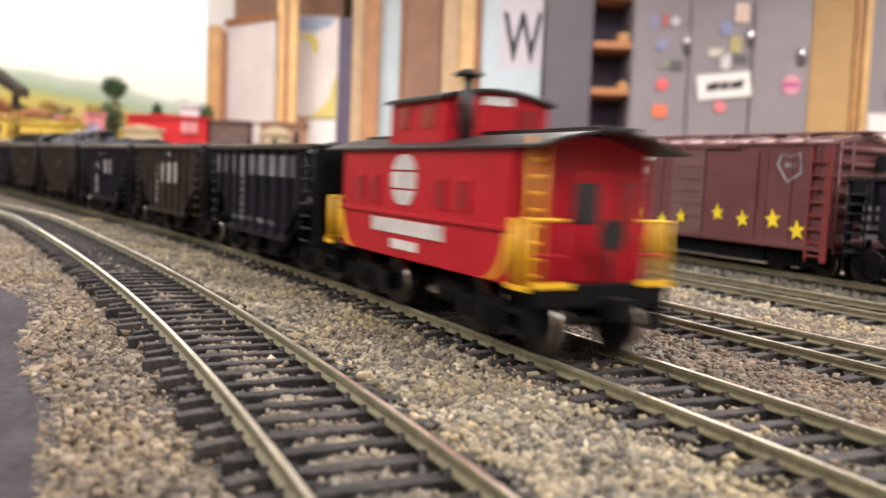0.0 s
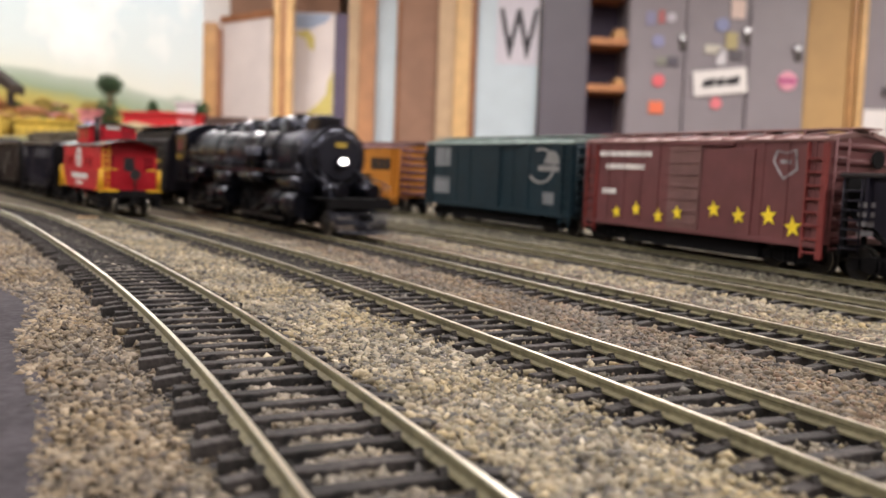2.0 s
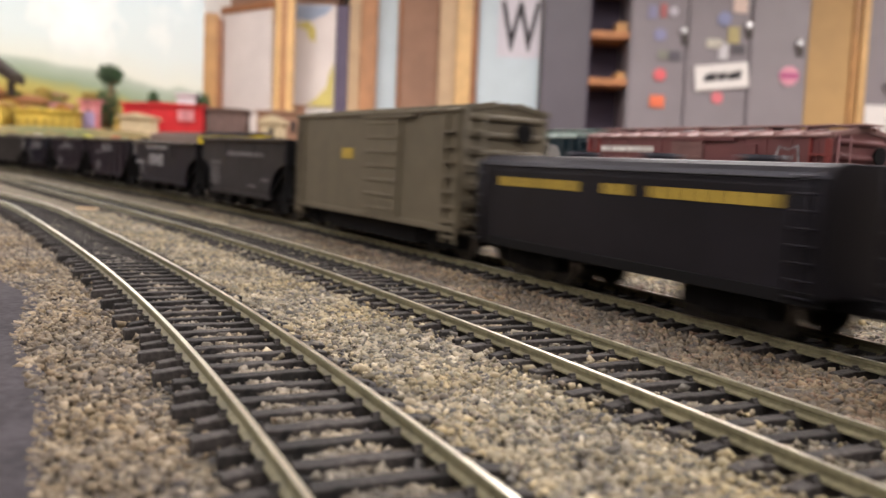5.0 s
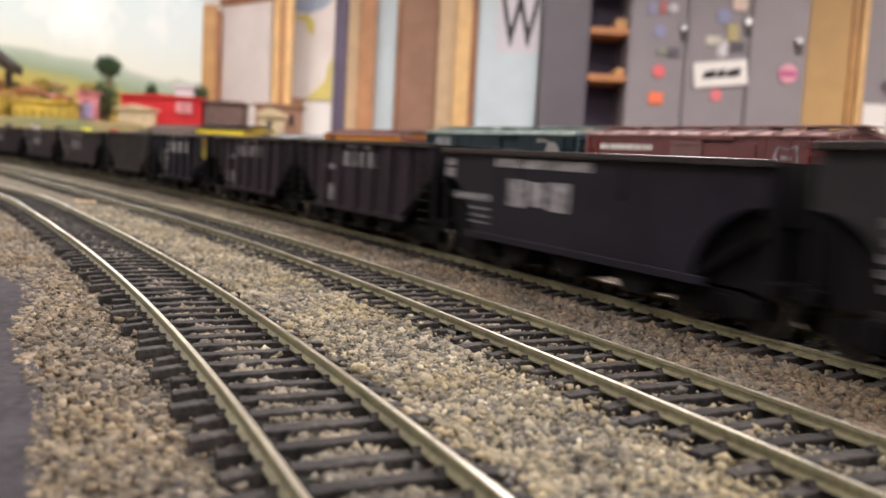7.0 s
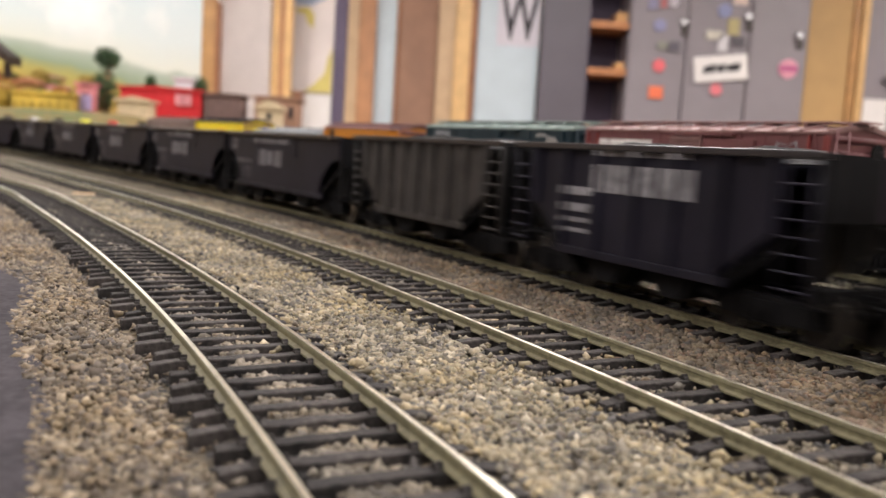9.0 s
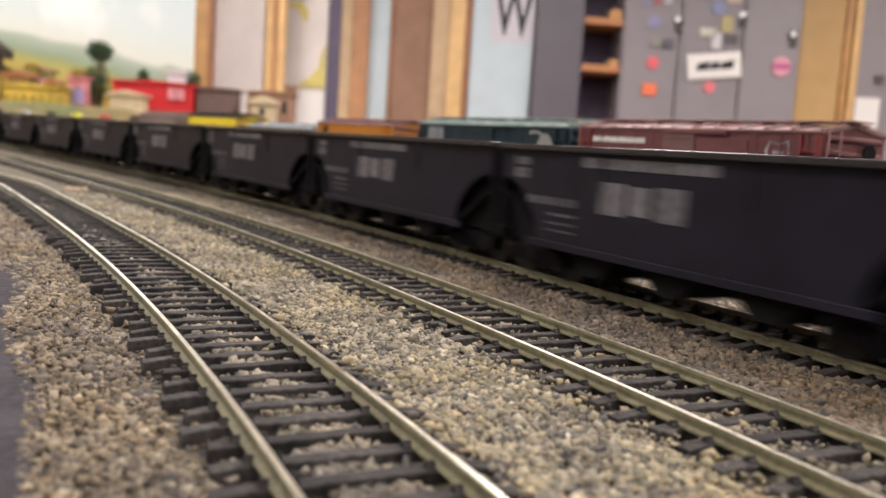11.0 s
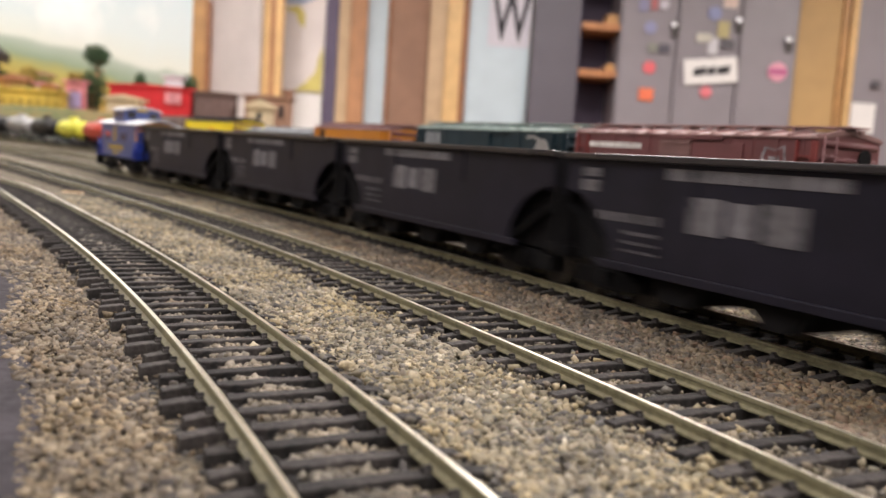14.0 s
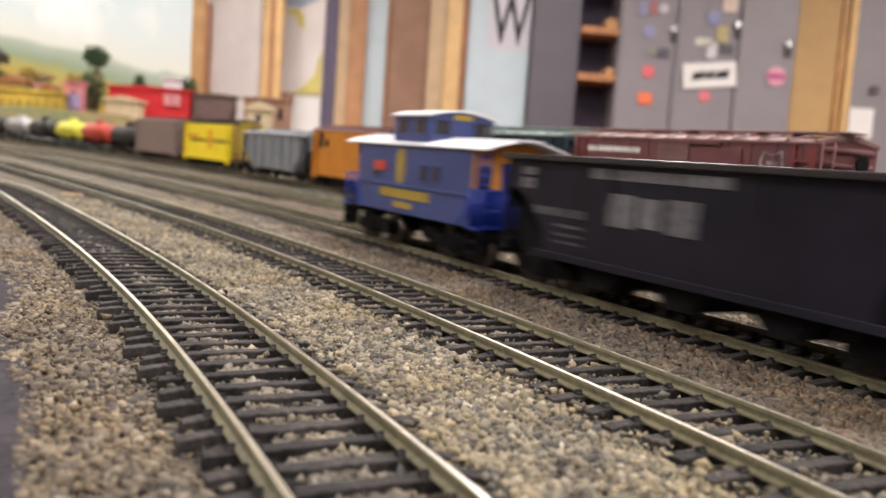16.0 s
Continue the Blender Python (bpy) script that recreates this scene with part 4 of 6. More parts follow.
# ---- house cars ----
def boxcar(label, category, L, top, paint, roof, door, group, ribs=0, ladder_mat=None, walk_board=True, floor_z=10.5, name="boxcar", letters=(), letter_mat=None, dark_end=None):
    c = thing(name, label, category, group)
    W = 15.8
    bm = B()
    prism(bm, [(W, floor_z), (W, top), (0, top + 2.4), (-W, top), (-W, floor_z)], "x", -L, L)
    part("body", bm, paint, c, bevel=0.25)
    bm = B()
    prism(bm, [(W + 0.7, top - 0.5), (W + 0.7, top + 0.3), (0, top + 3.0), (-W - 0.7, top + 0.3), (-W - 0.7, top - 0.5), (0, top + 2.0)], "x", -L - 0.6, L + 0.6)
    n = 11
    for i in range(n + 1):
        x = -L + 2 * L * i / n
        for k in (-1, 1):
            prism(bm, ((k * (W + 0.5), top + 0.2), (k * 4, top + 2.2), (k * 4, top + 3.2), (k * (W + 0.5), top + 1.0)), "x", x - 0.7, x + 0.7)
    part("roof", bm, roof, c, bevel=0.0)
    if walk_board:
        bm = B()
        for y in (-3.2, 0, 3.2):
            box(bm, -L - 3.5, L + 3.5, y - 1.45, y + 1.45, top + 3.8, top + 4.4)
        for i in range(8):
            x = -L + 2 + (2 * L - 4) * i / 7
            box(bm, x - 0.6, x + 0.6, -4.5, 4.5, top + 2.4, top + 3.8)
        for s in (-1, 1):
            box(bm, s * (L - 9), s * (L - 3), -12, 12, top + 3.4, top + 3.9)
        part("running_board", bm, roof, c, bevel=0.12)
    for k in (-1, 1):
        if ribs:
            bm = B()
            for i in range(ribs):
                x = -L + 2 * L * (i + 0.5) / ribs
                box(bm, x - 0.25, x + 0.25, k * W if k > 0 else -W - 0.3, W + 0.3 if k > 0 else -W, floor_z + 0.6, top - 0.8)
            part("side_seams", bm, paint, c)
        bm = B()
        y = k * W
        box(bm, -L, L, min(y, y + k * 0.8), max(y, y + k * 0.8), floor_z - 1.4, floor_z + 0.4)
        part("side_sill", bm, paint, c, bevel=0.15)
        if door:
            d0, d1, dm = door
            bm = B()
            box(bm, d0, d1, min(y, y + k * 1.0), max(y, y + k * 1.0), floor_z, top - 1.6)
            dr = part("door", bm, dm, c, bevel=0.15)
            bm = B()
            for i in range(7):
                z = floor_z + 2.5 + i * (top - floor_z - 6) / 6
                box(bm, d0 + 0.7, d1 - 0.7, min(y + k * 1.0, y + k * 1.35), max(y + k * 1.0, y + k * 1.35), z - 0.5, z + 0.5)
            part("door_ribs", bm, dm, dr, bevel=0.1)
            bm = B()
            box(bm, d0 - 16 if d0 > -16 else d0 - 10, d1 + 1, min(y, y + k * 1.5), max(y, y + k * 1.5), top - 1.9, top - 0.9)
            part("door_track", bm, paint, c, bevel=0.1)
        for s in (-1, 1):
            bm = B()
            for i in range(8):
                z = floor_z - 3 + i * (top - floor_z + 1) / 8
                box(bm, s * (L - 8.0), s * (L - 0.9), min(y, y + k * 1.3), max(y, y + k * 1.3), z - 0.35, z + 0.35)
            for x in (L - 8.0, L - 0.9):
                box(bm, s * x - 0.4, s * x + 0.4, min(y, y + k * 1.0), max(y, y + k * 1.0), floor_z - 5, top - 1)
            part("ladder", bm, ladder_mat or paint, c, bevel=0.08)
    for s in (-1, 1):
        bm = B()
        for i in range(7):
            z = floor_z + 2 + i * (top - floor_z - 4) / 6
            cyl(bm, "y", s * L, z, 1.2, -W + 2, W - 2, 8)
        part("end_ribs", bm, dark_end or paint, c)
        bm = B()
        for i in range(7):
            z = floor_z - 1 + i * (top - floor_z) / 7
            bar(bm, (s * (L + 2.0), W - 6.5, z), (s * (L + 2.0), W - 0.5, z), 0.35)
        for yy in (W - 6.5, W - 0.5):
            bar(bm, (s * (L + 2.0), yy, floor_z - 2), (s * (L + 2.0), yy, top + 0.5), 0.35)
        part("end_ladder", bm, dark_end or paint, c)
        bm = B()
        cyl(bm, "x", -6, top - 6, 3.2, s * (L + 1.6), s * (L + 2.2), 16)
        part("brake_wheel", bm, M["under"], c)
    bm = B()
    box(bm, -L + 4, L - 4, -2.5, 2.5, 6.5, floor_z)
    # wide black box added as the shade beneath the car, hiding lit ground
    box(bm, -L + 29, L - 29, -13.0, 13.0, 2.8, floor_z)
    cyl(bm, "x", 9, 7, 2.6, 4, 16, 10)
    part("underframe", bm, M["under"], c, bevel=0.2)
    if letters:
        bars(c, letters, W + 0.05, letter_mat or M["white"], depth=0.25)
    running_gear(c, L + 2, 18)
    return c


def tank_car(label, paint, group):
    c = thing("tank_car", label, "tank car", group)
    bm = B()
    n = 20
    prof = [(-38, 4), (-37, 9), (-34, 12.0), (34, 12.0), (37, 9), (38, 4)]
    rows = [[bm.verts.new((x, r * math.cos(2 * math.pi * i / n), 24 + r * math.sin(2 * math.pi * i / n))) for i in range(n)] for x, r in prof]
    for a, b in zip(rows, rows[1:]):
        for i in range(n):
            bm.faces.new((a[i], a[(i + 1) % n], b[(i + 1) % n], b[i])).smooth = True
    bm.faces.new(rows[0])
    bm.faces.new(rows[-1])
    part("tank", bm, paint, c)
    bm = B()
    cyl(bm, "z", 0, 0, 6, 33, 40, 16)
    cyl(bm, "z", 0, 0, 6.6, 40, 41, 16)
    part("dome", bm, paint, c)
    bm = B()
    box(bm, -42, 42, -4, 4, 9, 12)
    for x in (-27, 27):
        box(bm, x - 2, x + 2, -12, 12, 10, 18)
    part("underframe", bm, M["under"], c, bevel=0.2)
    bm = B()
    for k in (-1, 1):
        rods(bm, [(-38, k * 13, 25), (38, k * 13, 25)], 0.4)
    part("handrail", bm, M["under"], c)
    running_gear(c, 44, 14)
    return c


WHEELED, RODS = [], []  # driving wheels with their place along the engine; rods with their phase


# ---- steam engine: x grows to the rear, its headlight stands at x = 0 ----
def engine():
    c = thing("steam_locomotive", "black articulated model steam locomotive with its headlight lit", "locomotive")
    bm = B()
    n = 28
    prof = [(0.0, 9.0), (0.6, 11.6), (2.0, 13.0), (40, 13.2), (41, 13.6), (95, 14.0), (150, 14.4), (160, 14.4)]
    rows = [[bm.verts.new((x, r * math.cos(2 * math.pi * i / n), 33.2 + r * math.sin(2 * math.pi * i / n))) for i in range(n)] for x, r in prof]
    for a, b in zip(rows, rows[1:]):
        for i in range(n):
            bm.faces.new((a[i], a[(i + 1) % n], b[(i + 1) % n], b[i])).smooth = True
    bm.faces.new(rows[0])
    bm.faces.new(rows[-1])
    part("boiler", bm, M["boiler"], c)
    bm = B()
    prism(bm, ring(13.45, 28, 0, 33.2), "x", 2.2, 39.5, True)
    part("smokebox", bm, M["smokebox"], c, "matt graphite smokebox")
    for x in (2, 20, 41, 60, 80, 100, 120, 140, 158):
        bm = B()
        r = 13.8 if x < 41 else 14.5
        prism(bm, ring(r, 28, 0, 33.2), "x", x - 0.6, x + 0.6, True)
        part("boiler_band", bm, M["smokebox"] if x < 45 else M["boiler"], c)
    bm = B()
    cyl(bm, "x", 0, 33.2, 9.8, -1.6, 0.4, 24)
    for i in range(14):
        a = 2 * math.pi * i / 14
        cyl(bm, "x", 10.6 * math.cos(a), 33.2 + 10.6 * math.sin(a), 0.6, -0.6, 0.6, 6)
    part("smokebox_door", bm, M["smokebox"], c)
    bm = B()
    cyl(bm, "x", 0, 31.5, 2.3, -5.0, -1.2, 18)
    box(bm, -4.5, -1.5, -2.2, 2.2, 28.0, 29.3)
    hl = part("headlight", bm, M["boiler"], c, bevel=0.2)
    bm = B()
    cyl(bm, "x", 0, 31.5, 1.35, -5.4, -5.02, 18)
    part("lens", bm, M["lamp"], hl, "glowing white headlight lens")
    bm = B()
    box(bm, -2.4, -1.7, -2.5, 2.5, 37.4, 39.8)
    part("number_plate", bm, M["gold"], c)
    # stack, domes, turret
    bm = B()
    prism(bm, ((7, 5), (9, 6), (21, 6), (23, 5), (23, -5), (21, -6), (9, -6), (7, -5)), "z", 44, 50.8)
    part("smokestack", bm, M["boiler"], c, bevel=0.8)
    for x in (12, 18):
        bm = B()
        cyl(bm, "z", x, 0, 3.2, 49, 51.6, 14)
        part("stack_rim", bm, M["boiler"], c)
    for x, l, z in ((30, 22, 53.4), (57, 14, 52.8), (84, 21, 52.0), (112, 11, 50.8)):
        bm = B()
        rows = []
        for i in range(9):
            w = -1 + 2 * i / 8
            e = math.sqrt(max(0.06, 1 - w ** 4))
            rows.append([bm.verts.new((x + l * (0.5 + 0.5 * w), 8.4 * e * math.cos(q), 43 + (z - 43) * e * math.sin(q) ** 0.6)) for q in [math.pi * j / 10 for j in range(11)]])
        for p, q in zip(rows, rows[1:]):
            for j in range(10):
                bm.faces.new((p[j], p[j + 1], q[j + 1], q[j])).smooth = True
        bm.faces.new(rows[0])
        bm.faces.new(rows[-1][::-1])
        part("dome", bm, M["boiler"], c)
    for x in (30, 52, 74, 104, 126, 140):
        for y in (-6, 6):
            bm = B()
            cyl(bm, "z", x, y, 1.0, 44, 49.6, 8)
            part("safety_valve", bm, M["boiler"], c)
    bm = B()
    box(bm, 128, 146, -5, 5, 46.5, 49.5)
    part("steam_turret", bm, M["boiler"], c, bevel=0.6)
    # running boards, pipes, handrails
    for k in (-1, 1):
        bm = B()
        box(bm, 2, 160, k * 12.0 if k > 0 else -17.2, 17.2 if k > 0 else -12.0, 25.6, 26.6)
        part("running_board", bm, M["boiler"], c, bevel=0.2)
        for x0, x1, z in ((2, 40, 25.5), (52, 96, 24.6), (104, 158, 26.0)):
            bm = B()
            box(bm, x0, x1, k * 17.25 if k > 0 else -17.55, 17.55 if k > 0 else -17.25, z, z + 0.9)
            part("board_edge", bm, M["smokebox"], c, "graphite grey running board edge")
        bm = B()
        rods(bm, [(0, k * 14.6, 37.5), (160, k * 15.6, 37.5)], 0.35)
        for i in range(9):
            bar(bm, (4 + 19 * i, k * 13, 37.2), (4 + 19 * i, k * 15.2, 37.5), 0.3)
        part("handrail", bm, M["wheel"], c)
        runs = [[(26, k * y, z), (70, k * y, z - 0.2), (72, k * y, z + 1.2), (158, k * y, z + 1.0)] for z, y in ((28.2, 15.4), (29.6, 15.8), (23.8, 15.0), (22.4, 14.5))]
        runs += [[(44, k * 14.5, 26), (44, k * 15, 36), (50, k * 14, 41)], [(98, k * 15.0, 26), (98, k * 15.6, 38), (102, k * 13, 43)]]
        for run in runs:
            bm = B()
            rods(bm, run, 0.5)
            part("pipe", bm, M["boiler"], c)
        bm = B()
        rods(bm, [(8, k * 15.2, 20), (8, k * 14.4, 30), (12, k * 12.5, 40)], 1.6)
        part("steam_pipe", bm, M["boiler"], c)
        for xa, xb in ((44, 74), (128, 152)):
            bm = B()
            cyl(bm, "x", k * 15.4, 22.6, 2.8, xa, xb, 14)
            part("air_tank", bm, M["boiler"], c)
        for x in (54, 63):
            bm = B()
            cyl(bm, "z", x, k * 15.8, 3.0, 27, 37, 12)
            box(bm, x - 2.2, x + 2.2, k * 15.8 - 2.2, k * 15.8 + 2.2, 30.8, 33.2)
            part("air_pump", bm, M["boiler"], c)
        # cylinders, valve chests
        for x, r in ((2, 6.6), (88, 5.8)):
            bm = B()
            cyl(bm, "x", k * 14.6, 12.2, r * 0.86, x, x + 20, 20)
            cyl(bm, "x", k * 14.6, 12.2, r * 0.95, x - 1, x + 1.4, 20)
            cyl(bm, "x", k * 14.6, 12.2, r * 0.95, x + 18.6, x + 21, 20)
            part("cylinder", bm, M["boiler"], c)
            bm = B()
            cyl(bm, "x", k * 14.2, 21.0, 4.0, x - 2, x + 22, 16)
            part("valve_chest", bm, M["boiler"], c)
            bm = B()
            rods(bm, [(x + 20, k * 14.8, 12.2), (x + 40, k * 14.8, 12.2)], 0.7)
            box(bm, x + 22, x + 40, k * 14.8 - 0.6, k * 14.8 + 0.6, 14.0, 15.2)
            box(bm, x + 33, x + 39, k * 14.8 - 1.2, k * 14.8 + 1.2, 10.6, 14.2)
            part("crosshead", bm, M["smokebox"], c)
        for x0 in (28.0, 112.0):
            bm = B()
            box(bm, x0 - 1, x0 + 52, k * 13.6 - 0.5, k * 13.6 + 0.5, 6.0, 7.6)
            linkage = [part("side_rod", bm, M["wheel"], c)]
            for nm, p, q, r in (("main_rod", (6, 14.8, 11.8), (34, 14.6, 7.0), 0.8), ("eccentric_rod", (10, 15.2, 18.0), (34, 15.2, 9.0), 0.5), ("radius_rod", (2, 15.0, 20.0), (20, 15.0, 17.0), 0.6)):
                bm = B()
                bar(bm, (x0 + p[0], k * p[1], p[2]), (x0 + q[0], k * q[1], q[2]), r)
                linkage.append(part(nm, bm, M["wheel"], c))
            RODS.extend((ob, 0.0 if k > 0 else math.pi / 2) for ob in linkage)
    # drivers: spoked wheels on an axle
    def spoked(s):
        bm = B()
        n = 40
        prof = ((3.0, 12.6), (3.1, 11.4), (6.9, 11.4), (7.1, 11.0), (8.4, 10.8), (8.4, 8.0))
        rows = []
        for r, y in prof:
            row = []
            for i in range(n):
                a = 2 * math.pi * i / n
                gap = i % 4 in (1, 2) and y == 11.4
                row.append(bm.verts.new((r * math.cos(a), s * (y - (1.9 if gap else 0)), r * math.sin(a))))
            rows.append(row)
        for p, q in zip(rows, rows[1:]):
            for i in range(n):
                bm.faces.new((p[i], p[(i + 1) % n], q[(i + 1) % n], q[i]))
        bm.faces.new(rows[0])
        bm.faces.new(rows[-1][::-1])
        return mesh(bm, "wheel", (M["under"],))
    wheel_pair = (spoked(-1), spoked(1))
    bm = B()
    cyl(bm, "y", 0, 0, 1.6, -9, 9, 10)
    drv = mesh(bm, "driver", M["under"])
    for x0 in (30.0, 114.0):
        for i in range(4):
            axle = part("driver", drv, None, c)
            for me in wheel_pair:
                part("wheel", me, None, axle)
            WHEELED.append((axle, (x0 + i * 17.2) / 1000))
    for x in (-9, 178):
        part("wheelset", WHEELS, None, c, at=pose(x / 1000, 0, 0.0053))
    bm = B()
    for x0 in (22, 106):
        box(bm, x0, x0 + 64, -7, 7, 5.5, 14)
    box(bm, -19, 190, -4.5, 4.5, 9, 15)
    box(bm, 86, 160, -11, 11, 14, 24)
    box(bm, 22, 80, -9, 9, 14, 22)
    part("frame", bm, M["under"], c, bevel=0.3)
    # pilot and front deck
    bm = B()
    box(bm, -21, 2, -13.0, 13.0, 15.0, 15.9)
    box(bm, -22, -20, -14.5, 14.5, 12.0, 16.2)
    part("front_deck", bm, M["under"], c, bevel=0.15)
    for k in (-1, 1):
        bm = B()
        bar(bm, (-1, k * 9, 28), (-19, k * 11.5, 16), 0.7)
        part("deck_brace", bm, M["smokebox"], c)
        bm = B()
        rods(bm, [(-20, k * 14, 16), (-20, k * 14, 22), (-3, k * 13, 25.5)], 0.4)
        bar(bm, (-16, k * 14, 16), (-16, k * 14, 22), 0.4)
        part("deck_railing", bm, M["smokebox"], c)
        bm = B()
        cyl(bm, "x", k * 7.5, 19.4, 3.2, -20, -5, 14)
        part("deck_tank", bm, M["boiler"], c)
    bm = B()
    rods(bm, [(-25, -11, 2.4), (-28, 0, 2.4), (-25, 11, 2.4)], 0.7)
    pilot = part("pilot", bm, M["smokebox"], c)
    for i in range(13):
        bm = B()
        y = -13.5 + 27 * i / 12
        bar(bm, (-21, y, 11), (-28 + abs(y) * 0.35, y * 0.8, 2.2), 0.6, 5)
        part("pilot_bar", bm, M["smokebox"], pilot)
    bm = B()
    box(bm, -31, -21, -1.4, 1.4, 7.5, 10.4)
    part("coupler", bm, M["under"], c, bevel=0.4)
    # firebox and cab
    bm = B()
    box(bm, 150, 170, -15, 15, 16, 36)
    part("firebox", bm, M["boiler"], c, bevel=1.0)
    bm = B()
    W = 16.2
    prism(bm, [(W, 16), (W, 44)] + arch(W, 44, 6.6)[1:-1] + [(-W, 44), (-W, 16)], "x", 167, 187)
    cab = part("cab", bm, M["boiler"], c, bevel=0.4)
    bm = B()
    prism(bm, arch(W + 0.9, 44.4, 6.4, 11) + arch(W + 0.9, 43.7, 6.4, 11)[::-1], "x", 166, 190)
    part("cab_roof", bm, M["hop_black"], c, bevel=0.2)
    for k in (-1, 1):
        bm = B()
        y = k * W
        box(bm, 174.5, 181.5, min(y, y + k * 0.3), max(y, y + k * 0.3), 34.6, 41)
        part("cab_window", bm, M["crimson"], cab, "dull crimson cab window")
        bars(cab, spell(183.5, 173.5, 29.4, 32.0, 5, 0.3), k * (W + 0.05), M["gold"], depth=k * 0.25)
    return c


def tender(label, L, top, W, letters, bunker, rounded, group):
    c = thing("tender", label, "tender", group)
    bm = B()
    r = 4.5 if rounded else 1.2
    corner = [(W - r + r * math.cos(a), top - r + r * math.sin(a)) for a in [i / 5 * math.pi / 2 for i in range(6)]]
    prism(bm, [(W, 9.4)] + corner + [(-y, z) for y, z in corner[::-1]] + [(-W, 9.4)], "x", -L, L, False)
    part("tank", bm, M["tender_black"], c, bevel=0.25)
    if bunker:
        bm = B()
        prism(bm, ((-L, top - 0.5), (-L, top + 4.2), (12, top + 4.2), (26, top - 0.5)), "y", -W + 1.5, W - 1.5)
        part("coal_bunker", bm, M["tender_black"], c, bevel=0.4)
        bm = B()
        box(bm, -L - 1, 3, -W + 4.5, W - 4.5, top + 4.0, top + 7.4)
        box(bm, -L - 4, 5, -W + 2.5, W - 2.5, top + 7.3, top + 8.3)
        deck = part("top_deck", bm, M["chord"], c, "raised flat black deck", bevel=0.2)
        for i in range(6):
            bm = B()
            box(bm, -L + 2 + 11 * i, -L + 3 + 11 * i, -W + 3.0, W - 3.0, top + 4.0, top + 7.5)
            part("deck_rib", bm, M["tender_black"], deck)
        bm = B()
        prism(bm, ((5.5, top + 4.0), (6.5, top + 6.2), (12, top + 5.4), (20, top + 1.8), (18, top + 1.6)), "y", -W + 4, W - 4)
        part("coal_load", bm, M["coal"], c)
    else:
        bm = B()
        for x in (-30, 0, 30):
            cyl(bm, "z", x, 0, 4.5, top - 0.5, top + 1.6, 14)
        part("hatch", bm, M["tender_black"], c)
    bm = B()
    for k in (-1, 1):
        box(bm, -L - 0.5, L + 0.5, k * W if k > 0 else -W - 0.5, W + 0.5 if k > 0 else -W, 8.2, 10.6)
        rods(bm, [(-L, k * (W + 0.4), top - 3), (L, k * (W + 0.4), top - 3)], 0.25)
    box(bm, -L - 3, L + 3, -4, 4, 6.5, 9.5)
    part("underframe", bm, M["under"], c, bevel=0.2)
    bars(c, letters, W + 0.03, M["gold"], depth=0.22)
    for s in (-1, 1):
        ladder(c, s * (L - 5), s * (L - 1), W + 0.8, 8, top - 1, 8, M["tender_black"])
        t = part("truck", BOLSTER, None, c, at=pose(s * (L - 24) / 1000, 0, 0))
        for k in (-1, 1):
            part("side_frame", SIDEFRAME, None, t, at=pose(0, k * 0.0112, 0, 0, 0, 0))
        for x in (-10, 0, 10):
            part("wheelset", WHEELS, None, t, at=pose(x / 1000, 0, 0.0053))
        part("coupler", COUPLER, None, c, at=pose(s * (L + 1) / 1000, 0, 0, 0, 0, 0 if s > 0 else 180))
    return c


COAL_OUT, COAL_IN = "cars of the departing coal train", "cars of the arriving coal train"
OUT, IN = [], []  # (thing, u of its middle at the start, or its distance behind the headlight)

red = caboose("bright red caboose with yellow railings and black roof", M["red"], M["red_shaded"], M["red_shaded"], M["black"], M["yellow"], M["black"], M["white"], M["white"], M["white"], M["rubyglass"], COAL_OUT)
OUT.append((red, 0.1570))

W3 = [(-10, -2, 19, 27), (0, 8, 19, 27), (10, 18, 19, 27)]
big = spell(39, -31, 26.6, 32.6, 9, 0.3) + [(9, 15.0, 14.5 + i * 2.2, 15.9 + i * 2.2) for i in range(6)] + spell(18, -20, 12.6, 13.8, 6, 0.3)
mid3 = [(-15, -9, 21, 29), (-7, -1, 21, 29), (1, 7, 21, 29), (9, 13, 26, 27.4), (9, 13, 23, 24.4)] + spell(4, -10, 31.5, 33, 3, 0.4) + [(8, 11.5, 13 + i * 2.4, 14.2 + i * 2.4) for i in range(4)]
small3 = [(-13, -8, 22, 28.5), (-6, -1, 22, 28.5), (1, 6, 22, 28.5), (8, 11, 24, 27), (8, 10.5, 12, 21)] + spell(8, -9, 31, 32, 5, 0.4)
blank2 = [(-10, -6, 22.5, 28), (-4, 0, 22.5, 28), (2, 6, 22.5, 28)]
for i, (lab, paint, let, lm, heap) in enumerate((
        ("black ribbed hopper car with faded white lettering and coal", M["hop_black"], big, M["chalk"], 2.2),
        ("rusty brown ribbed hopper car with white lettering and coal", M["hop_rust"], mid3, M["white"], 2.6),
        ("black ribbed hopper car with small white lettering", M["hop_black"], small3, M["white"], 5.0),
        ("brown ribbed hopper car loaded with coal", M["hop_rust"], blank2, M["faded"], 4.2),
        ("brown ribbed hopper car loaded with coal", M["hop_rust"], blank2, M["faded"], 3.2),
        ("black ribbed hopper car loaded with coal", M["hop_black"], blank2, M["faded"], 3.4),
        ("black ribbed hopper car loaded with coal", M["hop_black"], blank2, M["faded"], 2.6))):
    OUT.append((hopper(lab, 44.5, 34.5, paint, 9, let, heap + 0.8, i, COAL_OUT, 2, lm), 0.2560 + 0.101 * i))

